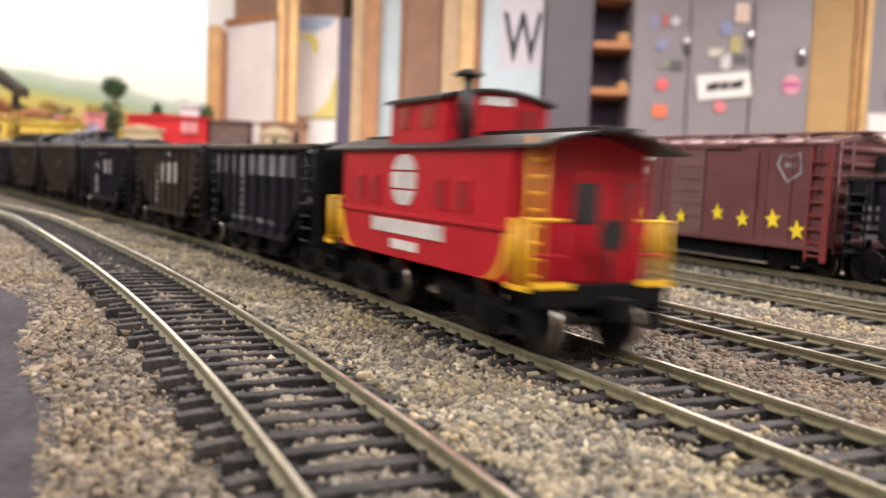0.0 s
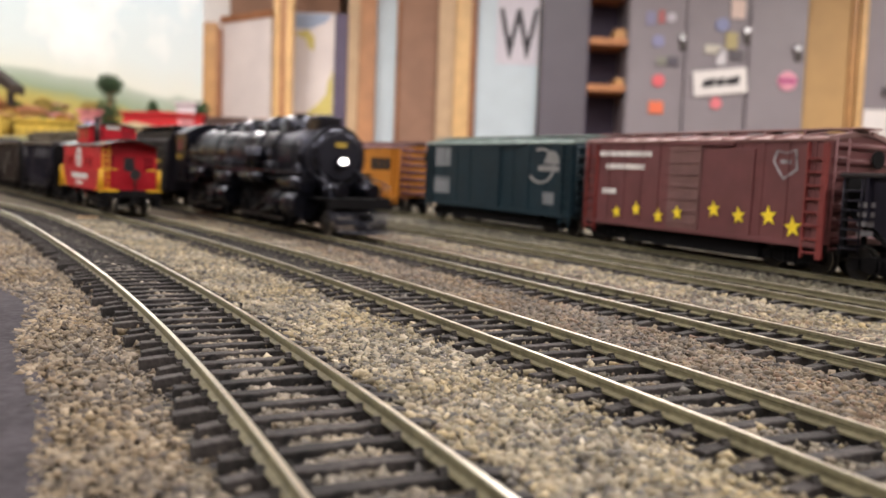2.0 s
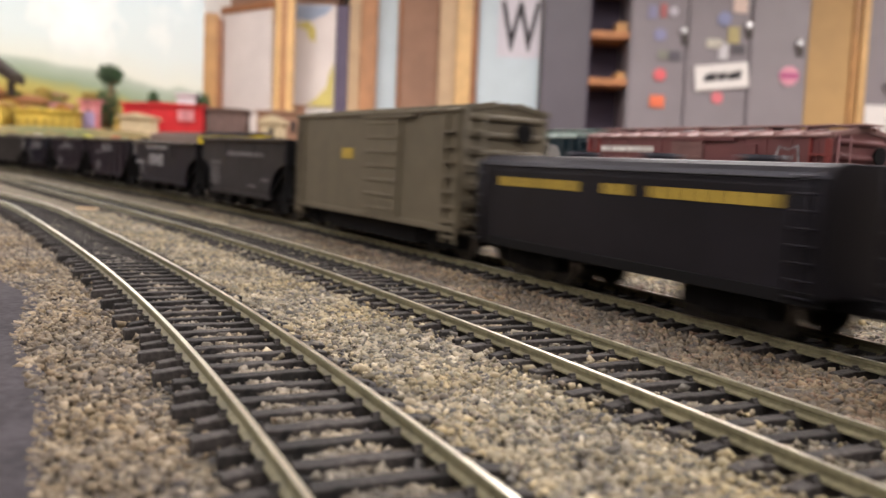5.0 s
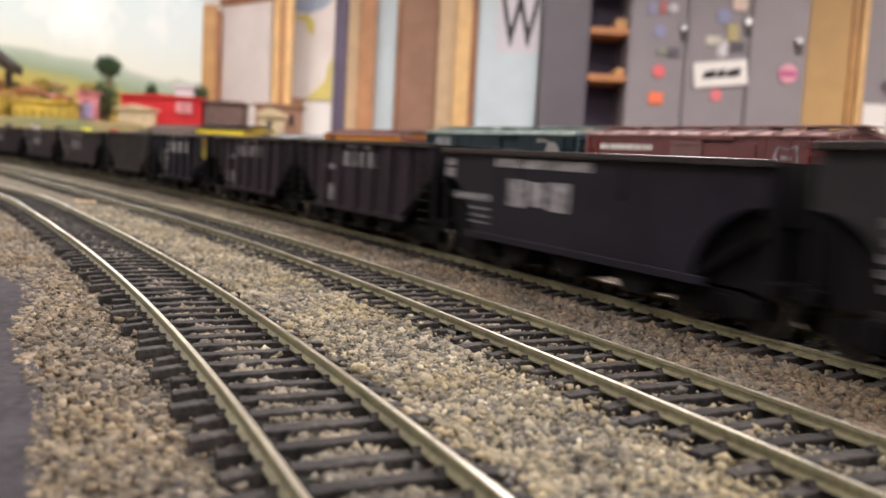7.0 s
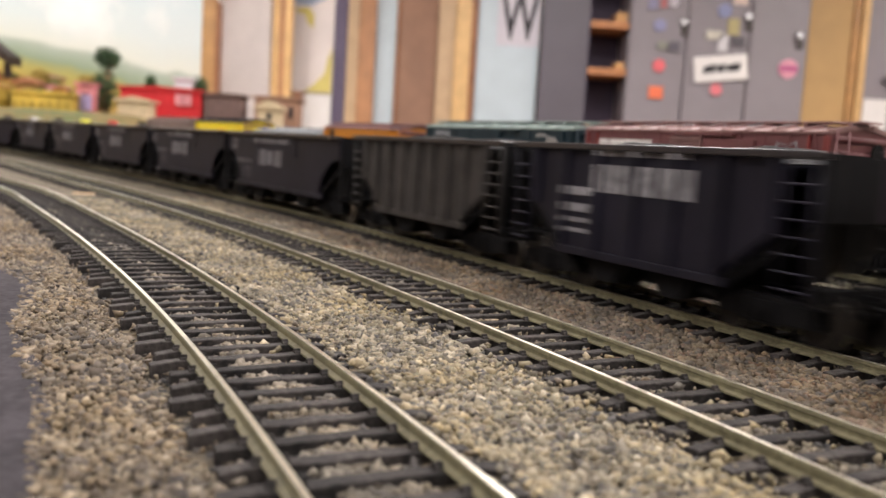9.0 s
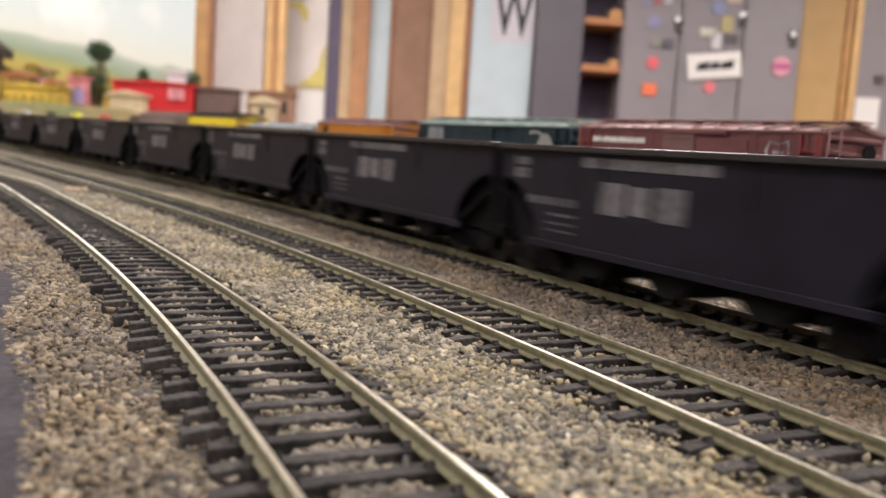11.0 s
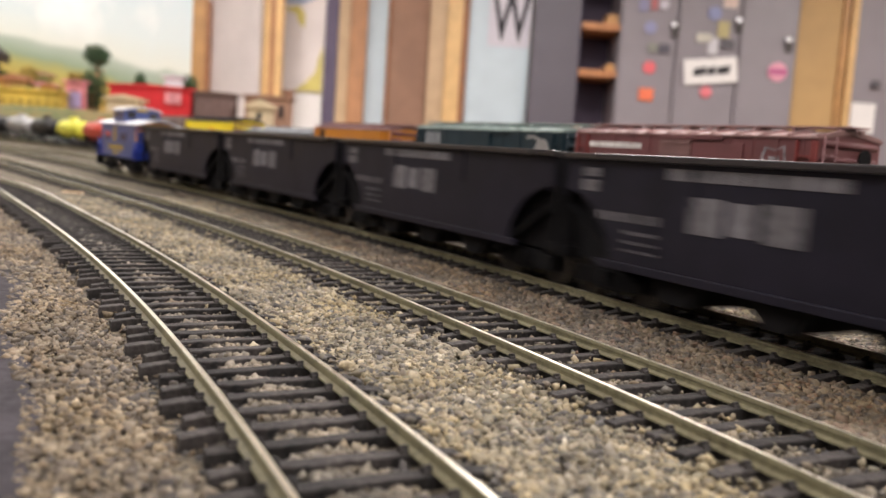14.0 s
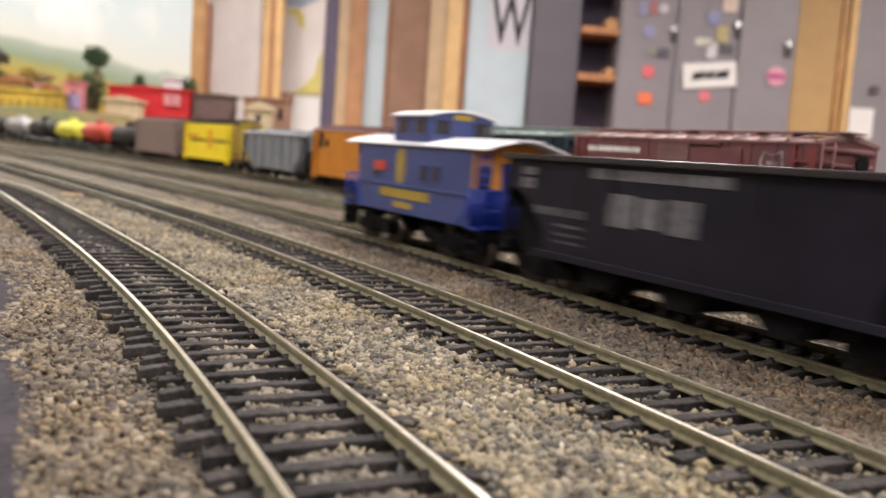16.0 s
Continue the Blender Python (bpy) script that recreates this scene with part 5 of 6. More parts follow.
loco = engine()
IN.append((loco, 0.003))
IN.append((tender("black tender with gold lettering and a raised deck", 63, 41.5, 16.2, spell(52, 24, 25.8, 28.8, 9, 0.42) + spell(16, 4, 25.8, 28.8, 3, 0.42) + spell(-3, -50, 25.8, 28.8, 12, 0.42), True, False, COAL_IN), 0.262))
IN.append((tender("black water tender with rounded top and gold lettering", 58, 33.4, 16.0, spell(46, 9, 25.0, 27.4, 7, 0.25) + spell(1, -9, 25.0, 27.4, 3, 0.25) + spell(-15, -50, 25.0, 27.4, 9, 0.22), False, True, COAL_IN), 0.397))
IN.append((boxcar("tan work boxcar with a plain sliding door", "boxcar", 66, 46.5, M["tan"], M["tan"], (-28, -2, M["tan"]), COAL_IN, 0, M["tan"], False, 10.5, letters=[(-16, -4, 30, 34), (10, 20, 30, 34)], letter_mat=M["gold"]), 0.533))

plate_line = [(-31, 18, 28.4, 30.2), (28, 43, 23.4, 25.2), (30, 42, 20.6, 22), (29, 43, 18, 19.4), (29, 43, 15.6, 17), (30, 42, 13.2, 14.6), (-38, -30, 17, 18.2), (-22, -12, 13.6, 14.6)]
plate = spell(33, -10, 29.4, 31.8, 6, 0.1) + [(17.5, 26, 19, 26.4), (9, 15.5, 19.6, 26), (-1.5, 7, 19, 26.4), (56, 62, 29.0, 31), (56, 62, 25.6, 28.2)] + spell(55, 34, 19.4, 21.4, 9, 0.5) + spell(46, 34, 16.8, 17.6, 7, 0.6) + spell(46, 34, 14.7, 15.4, 7, 0.6) + spell(46, 34, 12.9, 13.5, 7, 0.6)
IN.append((hopper("black plate-sided hopper car with a long white stripe of lettering", 58, 36.0, M["hop_slate"], 0, plate_line, 0, 11, COAL_IN, 3, M["faded"]), 0.670))
late = [(x0 - 4, x1 - 4, z0, z1) for x0, x1, z0, z1 in plate]
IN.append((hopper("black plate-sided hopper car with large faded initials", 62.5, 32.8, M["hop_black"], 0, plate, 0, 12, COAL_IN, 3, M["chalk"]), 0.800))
brown3 = [(-15, -9, 25.6, 31), (-4, 3, 25.6, 31), (7, 13, 25.6, 31), (21, 27, 24, 26), (21, 26, 12, 18)] + spell(10, -12, 32.4, 33.4, 3, 0.4)
IN.append((hopper("dark brown ribbed hopper car with faded initials and coal", 55.5, 34, M["hop_brown"], 9, brown3, 1.0, 13, COAL_IN, 3, M["chalk"]), 0.925))
IN.append((hopper("dark brown ribbed hopper car with faded initials and coal", 51.5, 34, M["hop_brown"], 9, brown3, 2.6, 14, COAL_IN, 2, M["chalk"]), 1.041))
nw = [(-17, -8, 24.2, 30.6), (-5.5, 2, 24.2, 30.6), (4, 14, 24.2, 30.6), (16, 26, 23, 25), (16, 26, 19, 21), (16, 26, 16.5, 17.6), (16, 26, 14, 15)] + spell(15, -18, 32.6, 33.8, 3, 0.25)
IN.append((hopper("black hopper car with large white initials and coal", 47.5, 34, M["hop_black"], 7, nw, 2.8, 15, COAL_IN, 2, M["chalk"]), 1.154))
IN.append((hopper("grey weathered ribbed hopper car without lettering", 49.0, 33.8, M["hop_grey"], 9, [], 3.0, 16, COAL_IN, 2), 1.258))
for i in range(9):
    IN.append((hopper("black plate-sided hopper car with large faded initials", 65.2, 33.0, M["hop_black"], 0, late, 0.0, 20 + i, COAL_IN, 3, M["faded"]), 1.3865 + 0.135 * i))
blue = caboose("blue caboose with white roofs, yellow lettering and an orange end", M["blue"], M["blue_deep"], M["orange"], M["roofwhite"], M["blue_deep"], M["roofwhite"], M["gold"], M["gold"], M["gold"], M["glass"], COAL_IN)
IN.append((blue, 2.589))


# ---- parked cars ----
def park(ob, track, u):
    ob.matrix_world = rail_pose(track, u)


PARKED = "freight cars parked on the storage track"


def star(bm, x, z, r, y):
    pts = [((r if i % 2 == 0 else r * 0.42) * math.sin(math.pi * i / 5 + 0.12) + x, (r if i % 2 == 0 else r * 0.42) * math.cos(math.pi * i / 5 + 0.12) + z) for i in range(10)]
    prism(bm, pts, "y", y, y + 0.3)


maroon = boxcar("weathered maroon boxcar with eight yellow stars", "boxcar", 65.2, 45.6, M["maroon"], M["maroon_roof"], (-8, 9.5, M["maroon_door"]), PARKED, 12, M["maroon_red"],
                letters=spell(56, 21, 39.2, 41.4, 14, 0.12) + spell(51, 25, 33.6, 36.0, 8, 0.12) + spell(53, 43, 22.6, 25, 4, 0.15))
park(maroon, "e", 0.2595)
bm = B()
box(bm, -65.5, -63.2, 15.9, 17.0, 5.5, 44.4)
part("corner_post", bm, M["maroon_red"], maroon, "brighter red corner post", bevel=0.2)
bm = B()
box(bm, -34, -8.5, 15.8, 16.5, 10.6, 42.5)
part("door", bm, M["maroon"], maroon, bevel=0.15)
for x, z, r, y in ((42, 14.8, 3.0, 15.9), (29, 16.8, 3.2, 15.9), (15, 14.6, 3.2, 15.9), (2.6, 16.8, 3.0, 17.2), (-16.3, 19.4, 3.4, 16.55), (-28.8, 17.8, 3.4, 16.55), (-42.1, 18.6, 3.8, 15.9), (-52.8, 15.4, 3.8, 15.9)):
    bm = B()
    star(bm, x, z, r, y)
    part("star", bm, M["star"], maroon, "yellow paper star")
bm = B()
shield = [(-53, 35), (-47, 31.5), (-42, 38), (-43.5, 42.0), (-48, 41), (-52, 42.5)]
hub = [(-47.8 + (x + 47.8) * 0.84, 38 + (z - 38) * 0.84) for x, z in shield]
for i in range(6):
    j = (i + 1) % 6
    prism(bm, (shield[i], shield[j], hub[j], hub[i]), "y", 15.85, 16.05)
bmesh.ops.remove_doubles(bm, verts=bm.verts, dist=0.0001)
part("emblem", bm, M["chalk"], maroon, "pale worn outline emblem")
bm = B()
box(bm, -50, -45.5, 15.85, 16.05, 37.2, 38.6)
part("lettering", bm, M["chalk"], maroon)

green = boxcar("dark green boxcar with a white emblem and grey roof", "boxcar", 72.0, 45.4, M["green"], M["green_roof"], (-10, 14, M["green"]), PARKED, 10,
               letters=[(44, 62, 32, 43), (44, 62, 24.6, 25.6), (44, 62, 16, 24), (-58, -49, 15, 21)], letter_mat=M["grey"])
park(green, "e", 0.4080)
bm = B()
pts = []
for i in range(17):
    a = 1.2 + i / 16 * 4.4
    pts.append((-46 + 12 * math.cos(a), 34 + 9 * math.sin(a)))
inner = [(-46 + (x + 46) * 0.86, 34 + (z - 34) * 0.86) for x, z in pts]
prism(bm, pts + inner[::-1], "y", 15.85, 16.1)
part("emblem", bm, M["silver"], green, "faded white swirl emblem")
bm = B()
prism(bm, [(-55 + 6 * math.cos(q), 35 + 6.5 * math.sin(q)) for q in [i / 12 * math.pi for i in range(13)]], "y", 15.85, 16.1)
box(bm, -61, -44, 15.85, 16.1, 31.4, 34)
part("emblem", bm, M["silver"], green, "faded white swirl emblem")
reefer = boxcar("orange refrigerator car with dark lettering and a brown roof", "refrigerator car", 57, 43.0, M["reefer"], M["maroon_roof"], None, PARKED, 14, M["reefer"],
                letters=spell(-18, -46, 28, 36, 8, 0.15) + [(30, 37, 31, 36), (40, 47, 30, 41)], letter_mat=M["hop_rust"], dark_end=M["maroon"])
park(reefer, "e", 0.574)
greycar = hopper("pale blue-grey covered hopper car with roof hatches", 63, 37.0, M["grey"], 7, [], 0, 41, PARKED, 3)
bm = B()
prism(bm, [(15.6, 38.2)] + arch(15.6, 38.3, 2.4) + [(-15.6, 38.2)], "x", -62.5, 62.5)
roof = part("roof", bm, M["grey"], greycar, bevel=0.1)
for x in (-44, -22, 0, 22, 44):
    bm = B()
    cyl(bm, "z", x, 0, 5.0, 40.0, 42.4, 14)
    part("hatch", bm, M["grey"], roof)
park(greycar, "e", 0.706)
yel = boxcar("bright yellow boxcar with a black band", "boxcar", 57, 44.5, M["yellowcar"], M["black"], None, PARKED, 6, M["yellowcar"],
             letters=[(-57, 40, 26.2, 28.4)], letter_mat=M["black"], dark_end=M["maroon"])
park(yel, "e", 0.853)
bars(yel, [(20, 50, 29, 33), (-14, -4, 20, 38)], 15.95, M["orange"])
mauve = boxcar("plain mauve-brown boxcar on the storage track", "boxcar", 61, 44.0, M["mauve"], M["mauve"], None, PARKED, 8)
park(mauve, "e", 0.985)
for i, (lab, p) in enumerate((("dark green-black tank car with a dome", M["hop_grey"]), ("red tank car with a dome", M["tankred"]), ("lime yellow tank car with a dome", M["tankyellow"]),
                              ("black tank car with a dome", M["black"]), ("silver tank car with a dome", M["silver"]), ("black tank car with a dome", M["black"]), ("dark tank car with a dome", M["hop_grey"]))):
    park(tank_car(lab, p, PARKED), "e", 1.100 + 0.093 * i)
side_hopper = hopper("black open hopper car, nearly empty", 48, 33.5, M["hop_black"], 9, [(36, 42, 15 + 3 * i, 16.6 + 3 * i) for i in range(4)], 0, 40, PARKED, 2, M["faded"])
park(side_hopper, "e", 0.139)


def motions():
    for ob, u in OUT:
        walk(ob, [(k * 0.5, rail_pose("b", u + 0.172 * k * 0.5)) for k in range(33)])
    # driving wheels roll and their rods circle with them
    steps = [i * 0.05 for i in range(321)]
    def angle(t):
        return -(0.196 * min(t, 6.3) + 0.190 * max(0, t - 6.3)) / 0.0084
    for ob, x in WHEELED:
        walk(ob, [(t, pose(x, 0, 0.0084, 0, math.degrees(angle(t)), 0)) for t in steps])
    for ob, phase in RODS:
        walk(ob, [(t, pose(0.0028 * math.sin(angle(t) + phase), 0, 0.0028 * math.cos(angle(t) + phase))) for t in steps])
    for ob, off in IN:
        rows = []
        for k in range(33):
            t = k * 0.5
            head = 0.154 - 0.196 * (t - 3) if t < 6.3 else -0.4928 - 0.190 * (t - 6.3)
            mid = 0.07 if ob is loco else 0.0
            m = rail_pose("c", head + off + mid)
            rows.append((t, m @ pose(-mid, 0, 0)))
        walk(ob, rows)


# ---- scenery at the far end of the layout ----
def backdrop():
    m = bpy.data.materials.new("painted_backdrop")
    m.use_nodes = True
    n, l = m.node_tree.nodes, m.node_tree.links
    b = n["Principled BSDF"]
    b.inputs["Roughness"].default_value = 0.95
    b.inputs["Specular IOR Level"].default_value = 0.1
    tc = n.new("ShaderNodeTexCoord")
    sep = n.new("ShaderNodeSeparateXYZ")
    l.new(tc.outputs["Object"], sep.inputs[0])
    hill = n.new("ShaderNodeTexNoise")
    hill.inputs["Scale"].default_value, hill.inputs["Detail"].default_value = 3.2, 3
    l.new(tc.outputs["Object"], hill.inputs["Vector"])
    k = n.new("ShaderNodeMath")
    k.operation = "MULTIPLY_ADD"
    k.inputs[1].default_value, k.inputs[2].default_value = 0.14, -0.075
    l.new(hill.outputs["Fac"], k.inputs[0])
    z = n.new("ShaderNodeMath")
    z.operation = "ADD"
    l.new(sep.outputs["Z"], z.inputs[0])
    fall = n.new("ShaderNodeMath")  # the ridge falls away to the east
    fall.operation = "MULTIPLY_ADD"
    fall.inputs[1].default_value, fall.inputs[2].default_value = 0.12, 0.12
    l.new(sep.outputs["X"], fall.inputs[0])
    both = n.new("ShaderNodeMath")
    both.operation = "ADD"
    l.new(k.outputs[0], both.inputs[0])
    l.new(fall.outputs[0], both.inputs[1])
    l.new(both.outputs[0], z.inputs[1])
    ramp = n.new("ShaderNodeValToRGB")
    e = ramp.color_ramp.elements
    e[0].position, e[0].color = 0.10, (0.50, 0.30, 0.10, 1)
    e[1].position, e[1].color = 0.62, (0.50, 0.62, 0.70, 1)
    for p, c in ((0.165, (0.50, 0.36, 0.10)), (0.192, (0.46, 0.40, 0.13)), (0.208, (0.36, 0.38, 0.19)), (0.216, (0.30, 0.37, 0.25)), (0.252, (0.44, 0.50, 0.42)), (0.264, (0.72, 0.74, 0.66)), (0.33, (0.66, 0.73, 0.72))):
        q = e.new(p)
        q.color = (*c, 1)
    l.new(z.outputs[0], ramp.inputs[0])
    cloud = n.new("ShaderNodeTexNoise")
    cloud.inputs["Scale"].default_value, cloud.inputs["Detail"].default_value = 4.0, 4
    l.new(tc.outputs["Object"], cloud.inputs["Vector"])
    cr = n.new("ShaderNodeMapRange")
    cr.inputs["From Min"].default_value, cr.inputs["From Max"].default_value = 0.46, 0.62
    l.new(cloud.outputs["Fac"], cr.inputs["Value"])
    up = n.new("ShaderNodeMapRange")
    up.inputs["From Min"].default_value, up.inputs["From Max"].default_value = 0.26, 0.34
    l.new(sep.outputs["Z"], up.inputs["Value"])
    mul = n.new("ShaderNodeMath")
    mul.operation = "MULTIPLY"
    l.new(cr.outputs["Result"], mul.inputs[0])
    l.new(up.outputs["Result"], mul.inputs[1])
    mix = n.new("ShaderNodeMix")
    mix.data_type = "RGBA"
    mix.inputs["B"].default_value = (0.92, 0.90, 0.86, 1)
    l.new(mul.outputs[0], mix.inputs["Factor"])
    l.new(ramp.outputs[0], mix.inputs["A"])
    l.new(mix.outputs["Result"], b.inputs["Base Color"])
    bm = B()
    path = [(-0.621, 2.18)] + [(-0.72 - 0.16 * i, 2.2 + 0.02 * math.sin(i)) for i in range(9)] + [(-2.3, 2.0), (-2.55, 1.7)]
    back = [(x - 0.006, y + 0.02) for x, y in path]
    prism(bm, path + back[::-1], "z", -0.1, 0.86)
    tagged(new("backdrop", mesh(bm, "backdrop", m, 0, 1.0)), "painted backdrop of hazy green hills under a cloudy sky", "backdrop", kind="structure")


backdrop()


def hillside():
    m = mat("scenic_turf", (0.22, 0.14, 0.055), 0.95, 0, 0.4, 60, 0.002, (0.085, 0.105, 0.035), 0.5)
    bm = B()
    g = []
    for i in range(26):
        row = []
        for j in range(30):
            u, v = 1.72 + 0.034 * i, -0.42 + 0.034 * j
            p = plan(u, v)
            e = min(1, i / 6) * min(1, j / 3) * min(1, (29 - j) / 5) * min(1, (25 - i) / 3)
            row.append(bm.verts.new((p.x, p.y, rise(1.6) - 0.006 + e * (0.060 + 0.0014 * i + 0.012 * noise.noise(Vector((p.x * 5, p.y * 5, 1)))))))
        g.append(row)
    for i in range(25):
        for j in range(29):
            bm.faces.new((g[i][j], g[i + 1][j], g[i + 1][j + 1], g[i][j + 1])).smooth = True
    tagged(new("hillside", mesh(bm, "hillside", m, 0, 1.0)), "ochre and green scenic hillside behind the storage tracks", "hillside", kind="structure")


hillside()
BASE = 0.086


def model_house(label, x, y, w, d, h, wall, roof, pitch=0.5, base=BASE, name="model_building", windows=True):
    t = thing(name, label, "model building", "buildings on the hillside")
    bm = B()
    box(bm, x - w / 2, x + w / 2, y - d / 2, y + d / 2, base - 0.05, base + h)
    part("wall", bm, wall, t, bevel=0.001, unit=1.0)
    bm = B()
    o = 0.006
    prism(bm, ((x - w / 2 - o, base + h), (x - w / 2 - o, base + h + 0.004), (x, base + h + w * pitch * 0.4 + 0.004), (x + w / 2 + o, base + h + 0.004), (x + w / 2 + o, base + h)), "y", y - d / 2 - o, y + d / 2 + o)
    part("roof", bm, roof, t, unit=1.0)
    for i in range(max(1, int(w / 0.03)) if windows else 0):
        bm = B()
        cx = x - w / 2 + w * (i + 0.5) / max(1, int(w / 0.03))
        box(bm, cx - 0.005, cx + 0.005, y - d / 2 - 0.0015, y - d / 2, base + h * 0.35, base + h * 0.75)
        part("window", bm, M["glass"], t, unit=1.0)
    return t


RED_ROOF = mat("red_roof_paint", (0.55, 0.012, 0.018), 0.6, 0, 0.12, 90)
MUSTARD = mat("mustard", (0.60, 0.42, 0.07), 0.8, 0, 0.3, 90)
PINK = mat("pink_shop", (0.62, 0.24, 0.26), 0.8, 0, 0.3, 90)
LILAC = mat("lilac_shop", (0.34, 0.27, 0.46), 0.8, 0, 0.2, 90)
OCHRE = mat("ochre_barn", (0.46, 0.26, 0.09), 0.85, 0, 0.3, 90)
FACTORY = mat("factory_brick", (0.15, 0.095, 0.085), 0.85, 0, 0.2, 90)
CREAM = mat("cream_wall", (0.52, 0.42, 0.27), 0.8, 0, 0.15, 90)
model_house("long bright red model building with a pale sign", -0.633, 1.95, 0.178, 0.08, 0.070, RED_ROOF, RED_ROOF, 0.05, windows=False)
bm = B()
box(bm, -0.598, -0.562, 1.9035, 1.9075, 0.124, 0.149)
tagged(new("sign", mesh(bm, "sign", PINK, 0, 1.0)), "pale pink sign on the red model building", "sign")
model_house("small cream model house", -0.663, 1.85, 0.066, 0.05, 0.036, CREAM, CREAM, 0.30, windows=False)
yellow_store = model_house("long mustard yellow model warehouse with dark arched doorways", -0.866, 1.87, 0.130, 0.05, 0.042, MUSTARD, MUSTARD, 0.06, windows=False)
for i in range(7):
    bm = B()
    cx = -0.922 + 0.0187 * i
    prism(bm, [(cx - 0.005, 0.094), (cx + 0.005, 0.094)] + [(cx + 0.005 * math.cos(q), 0.108 + 0.005 * math.sin(q)) for q in [k * math.pi / 6 for k in range(7)]], "y", 1.8425, 1.8438)
    part("doorway", bm, M["gold"], yellow_store, "dark arched doorway", unit=1.0)
model_house("mustard yellow model store", -0.985, 1.86, 0.060, 0.05, 0.052, MUSTARD, OCHRE, 0.3)
shop = model_house("pink and lilac model shop with a flat roof", -0.790, 1.90, 0.036, 0.03, 0.070, PINK, PINK, 0.05)
bm = B()
box(bm, -0.806, -0.774, 1.8815, 1.8845, 0.100, 0.134)
part("shop_front", bm, LILAC, shop, "lilac shop front", unit=1.0)
model_house("white and pink model house", -0.880, 1.96, 0.036, 0.03, 0.062, M["roofwhite"], PINK, 0.3)
model_house("cream model cottage with orange roof", -0.835, 1.99, 0.030, 0.03, 0.062, CREAM, OCHRE, 0.5)
model_house("grey-brown model factory beside the red building", -0.497, 1.95, 0.084, 0.06, 0.066, FACTORY, FACTORY, 0.05, windows=False)
model_house("ochre model barn with brown roof", -0.955, 1.98, 0.060, 0.05, 0.070, OCHRE, M["woodred"], 0.45)
model_house("grey model water house", -0.925, 2.04, 0.03, 0.03, 0.09, OCHRE, M["cork"], 0.4)
model_house("brown model depot with a flat roof", -0.378, 1.96, 0.098, 0.06, 0.066, M["cork"], M["cork"], 0.05)
model_house("cream model kiosk with a wide hip roof before the depot", -0.376, 1.86, 0.050, 0.04, 0.038, CREAM, CREAM, 0.75)
model_house("brown model signal tower beside the depot", -0.342, 2.00, 0.018, 0.03, 0.086, M["cork"], M["cork"], 0.2)
model_house("white model house among trees", -0.623, 2.06, 0.044, 0.03, 0.106, M["roofwhite"], M["roofwhite"], 0.1)


def dark_roof():
    t = thing("model_trestle", "dark brown sloping model trestle roof", "model building", "buildings on the hillside")
    bm = B()
    prism(bm, ((-1.20, 0.30), (-1.05, 0.262), (-0.985, 0.215), (-0.985, 0.195), (-1.05, 0.235), (-1.20, 0.27)), "y", 1.94, 2.0)
    part("roof", bm, M["hop_rust"], t, unit=1.0)
    for x in (-1.16, -1.08, -1.0):
        bm = B()
        box(bm, x - 0.006, x + 0.006, 1.96, 1.972, BASE - 0.06, 0.26 if x < -1.05 else 0.2)
        part("post", bm, M["hop_rust"], t, unit=1.0)


dark_roof()


def model_tree(label, x, y, h, crown, squash, seed, base=BASE, leaf=None):
    t = thing("model_tree", label, "model tree", "trees on the hillside")
    rnd = random.Random(seed)
    bm = B()
    n = 8
    rows = [[bm.verts.new((x + r * math.cos(2 * math.pi * i / n), y + r * math.sin(2 * math.pi * i / n), z)) for i in range(n)] for z, r in ((base - 0.04, 0.006), (base + h * 0.4, 0.004), (base + h, 0.002))]
    for a, b in zip(rows, rows[1:]):
        for i in range(n):
            bm.faces.new((a[i], a[(i + 1) % n], b[(i + 1) % n], b[i]))
    for i in range(7):
        a = rnd.uniform(0, 6.28)
        z = base + h * rnd.uniform(0.5, 0.9)
        bar(bm, (x, y, z), (x + crown * 0.6 * math.cos(a), y + crown * 0.6 * math.sin(a), z + crown * 0.4), 0.0012, 5)
    part("trunk", bm, M["woodred"], t, unit=1.0)
    bm = B()
    for i in range(900 if crown > 0.02 else 420):
        d = Vector((rnd.gauss(0, 1), rnd.gauss(0, 1), rnd.gauss(0, 1))).normalized() * crown * rnd.uniform(0.35, 1.08)
        p = Vector((x, y, base + h)) + Vector((d.x, d.y, d.z * squash))
        s = rnd.uniform(0.0022, 0.005)
        q = [bm.verts.new(p + Vector((rnd.uniform(-s, s), rnd.uniform(-s, s), rnd.uniform(-s, s)))) for _k in range(4)]
        for f in ((0, 1, 2), (0, 2, 3), (0, 3, 1), (1, 3, 2)):
            bm.faces.new([q[w] for w in f])
    part("crown", bm, leaf or M["leaf"], t, unit=1.0)


M["leaf"] = mat("foliage_foam", (0.035, 0.075, 0.03), 0.9, 0, 0.4, 200, island=0.5)
model_tree("tall round-topped dark green model tree", -0.774, 1.97, 0.138, 0.029, 0.85, 3)
model_tree("tall olive green model shrub on the hillside", -0.768, 1.94, 0.060, 0.028, 1.7, 4)
model_tree("small dark green model fir", -0.706, 2.06, 0.088, 0.013, 2.0, 5)
model_tree("small dark green model fir", -0.586, 2.06, 0.086, 0.017, 1.9, 6)
AUTUMN = [mat("autumn_foam", c, 0.95, 0, 0.4, 200, island=0.5) for c in ((0.40, 0.20, 0.05), (0.36, 0.27, 0.07), (0.16, 0.17, 0.05), (0.30, 0.13, 0.05))]
bush = random.Random(12)
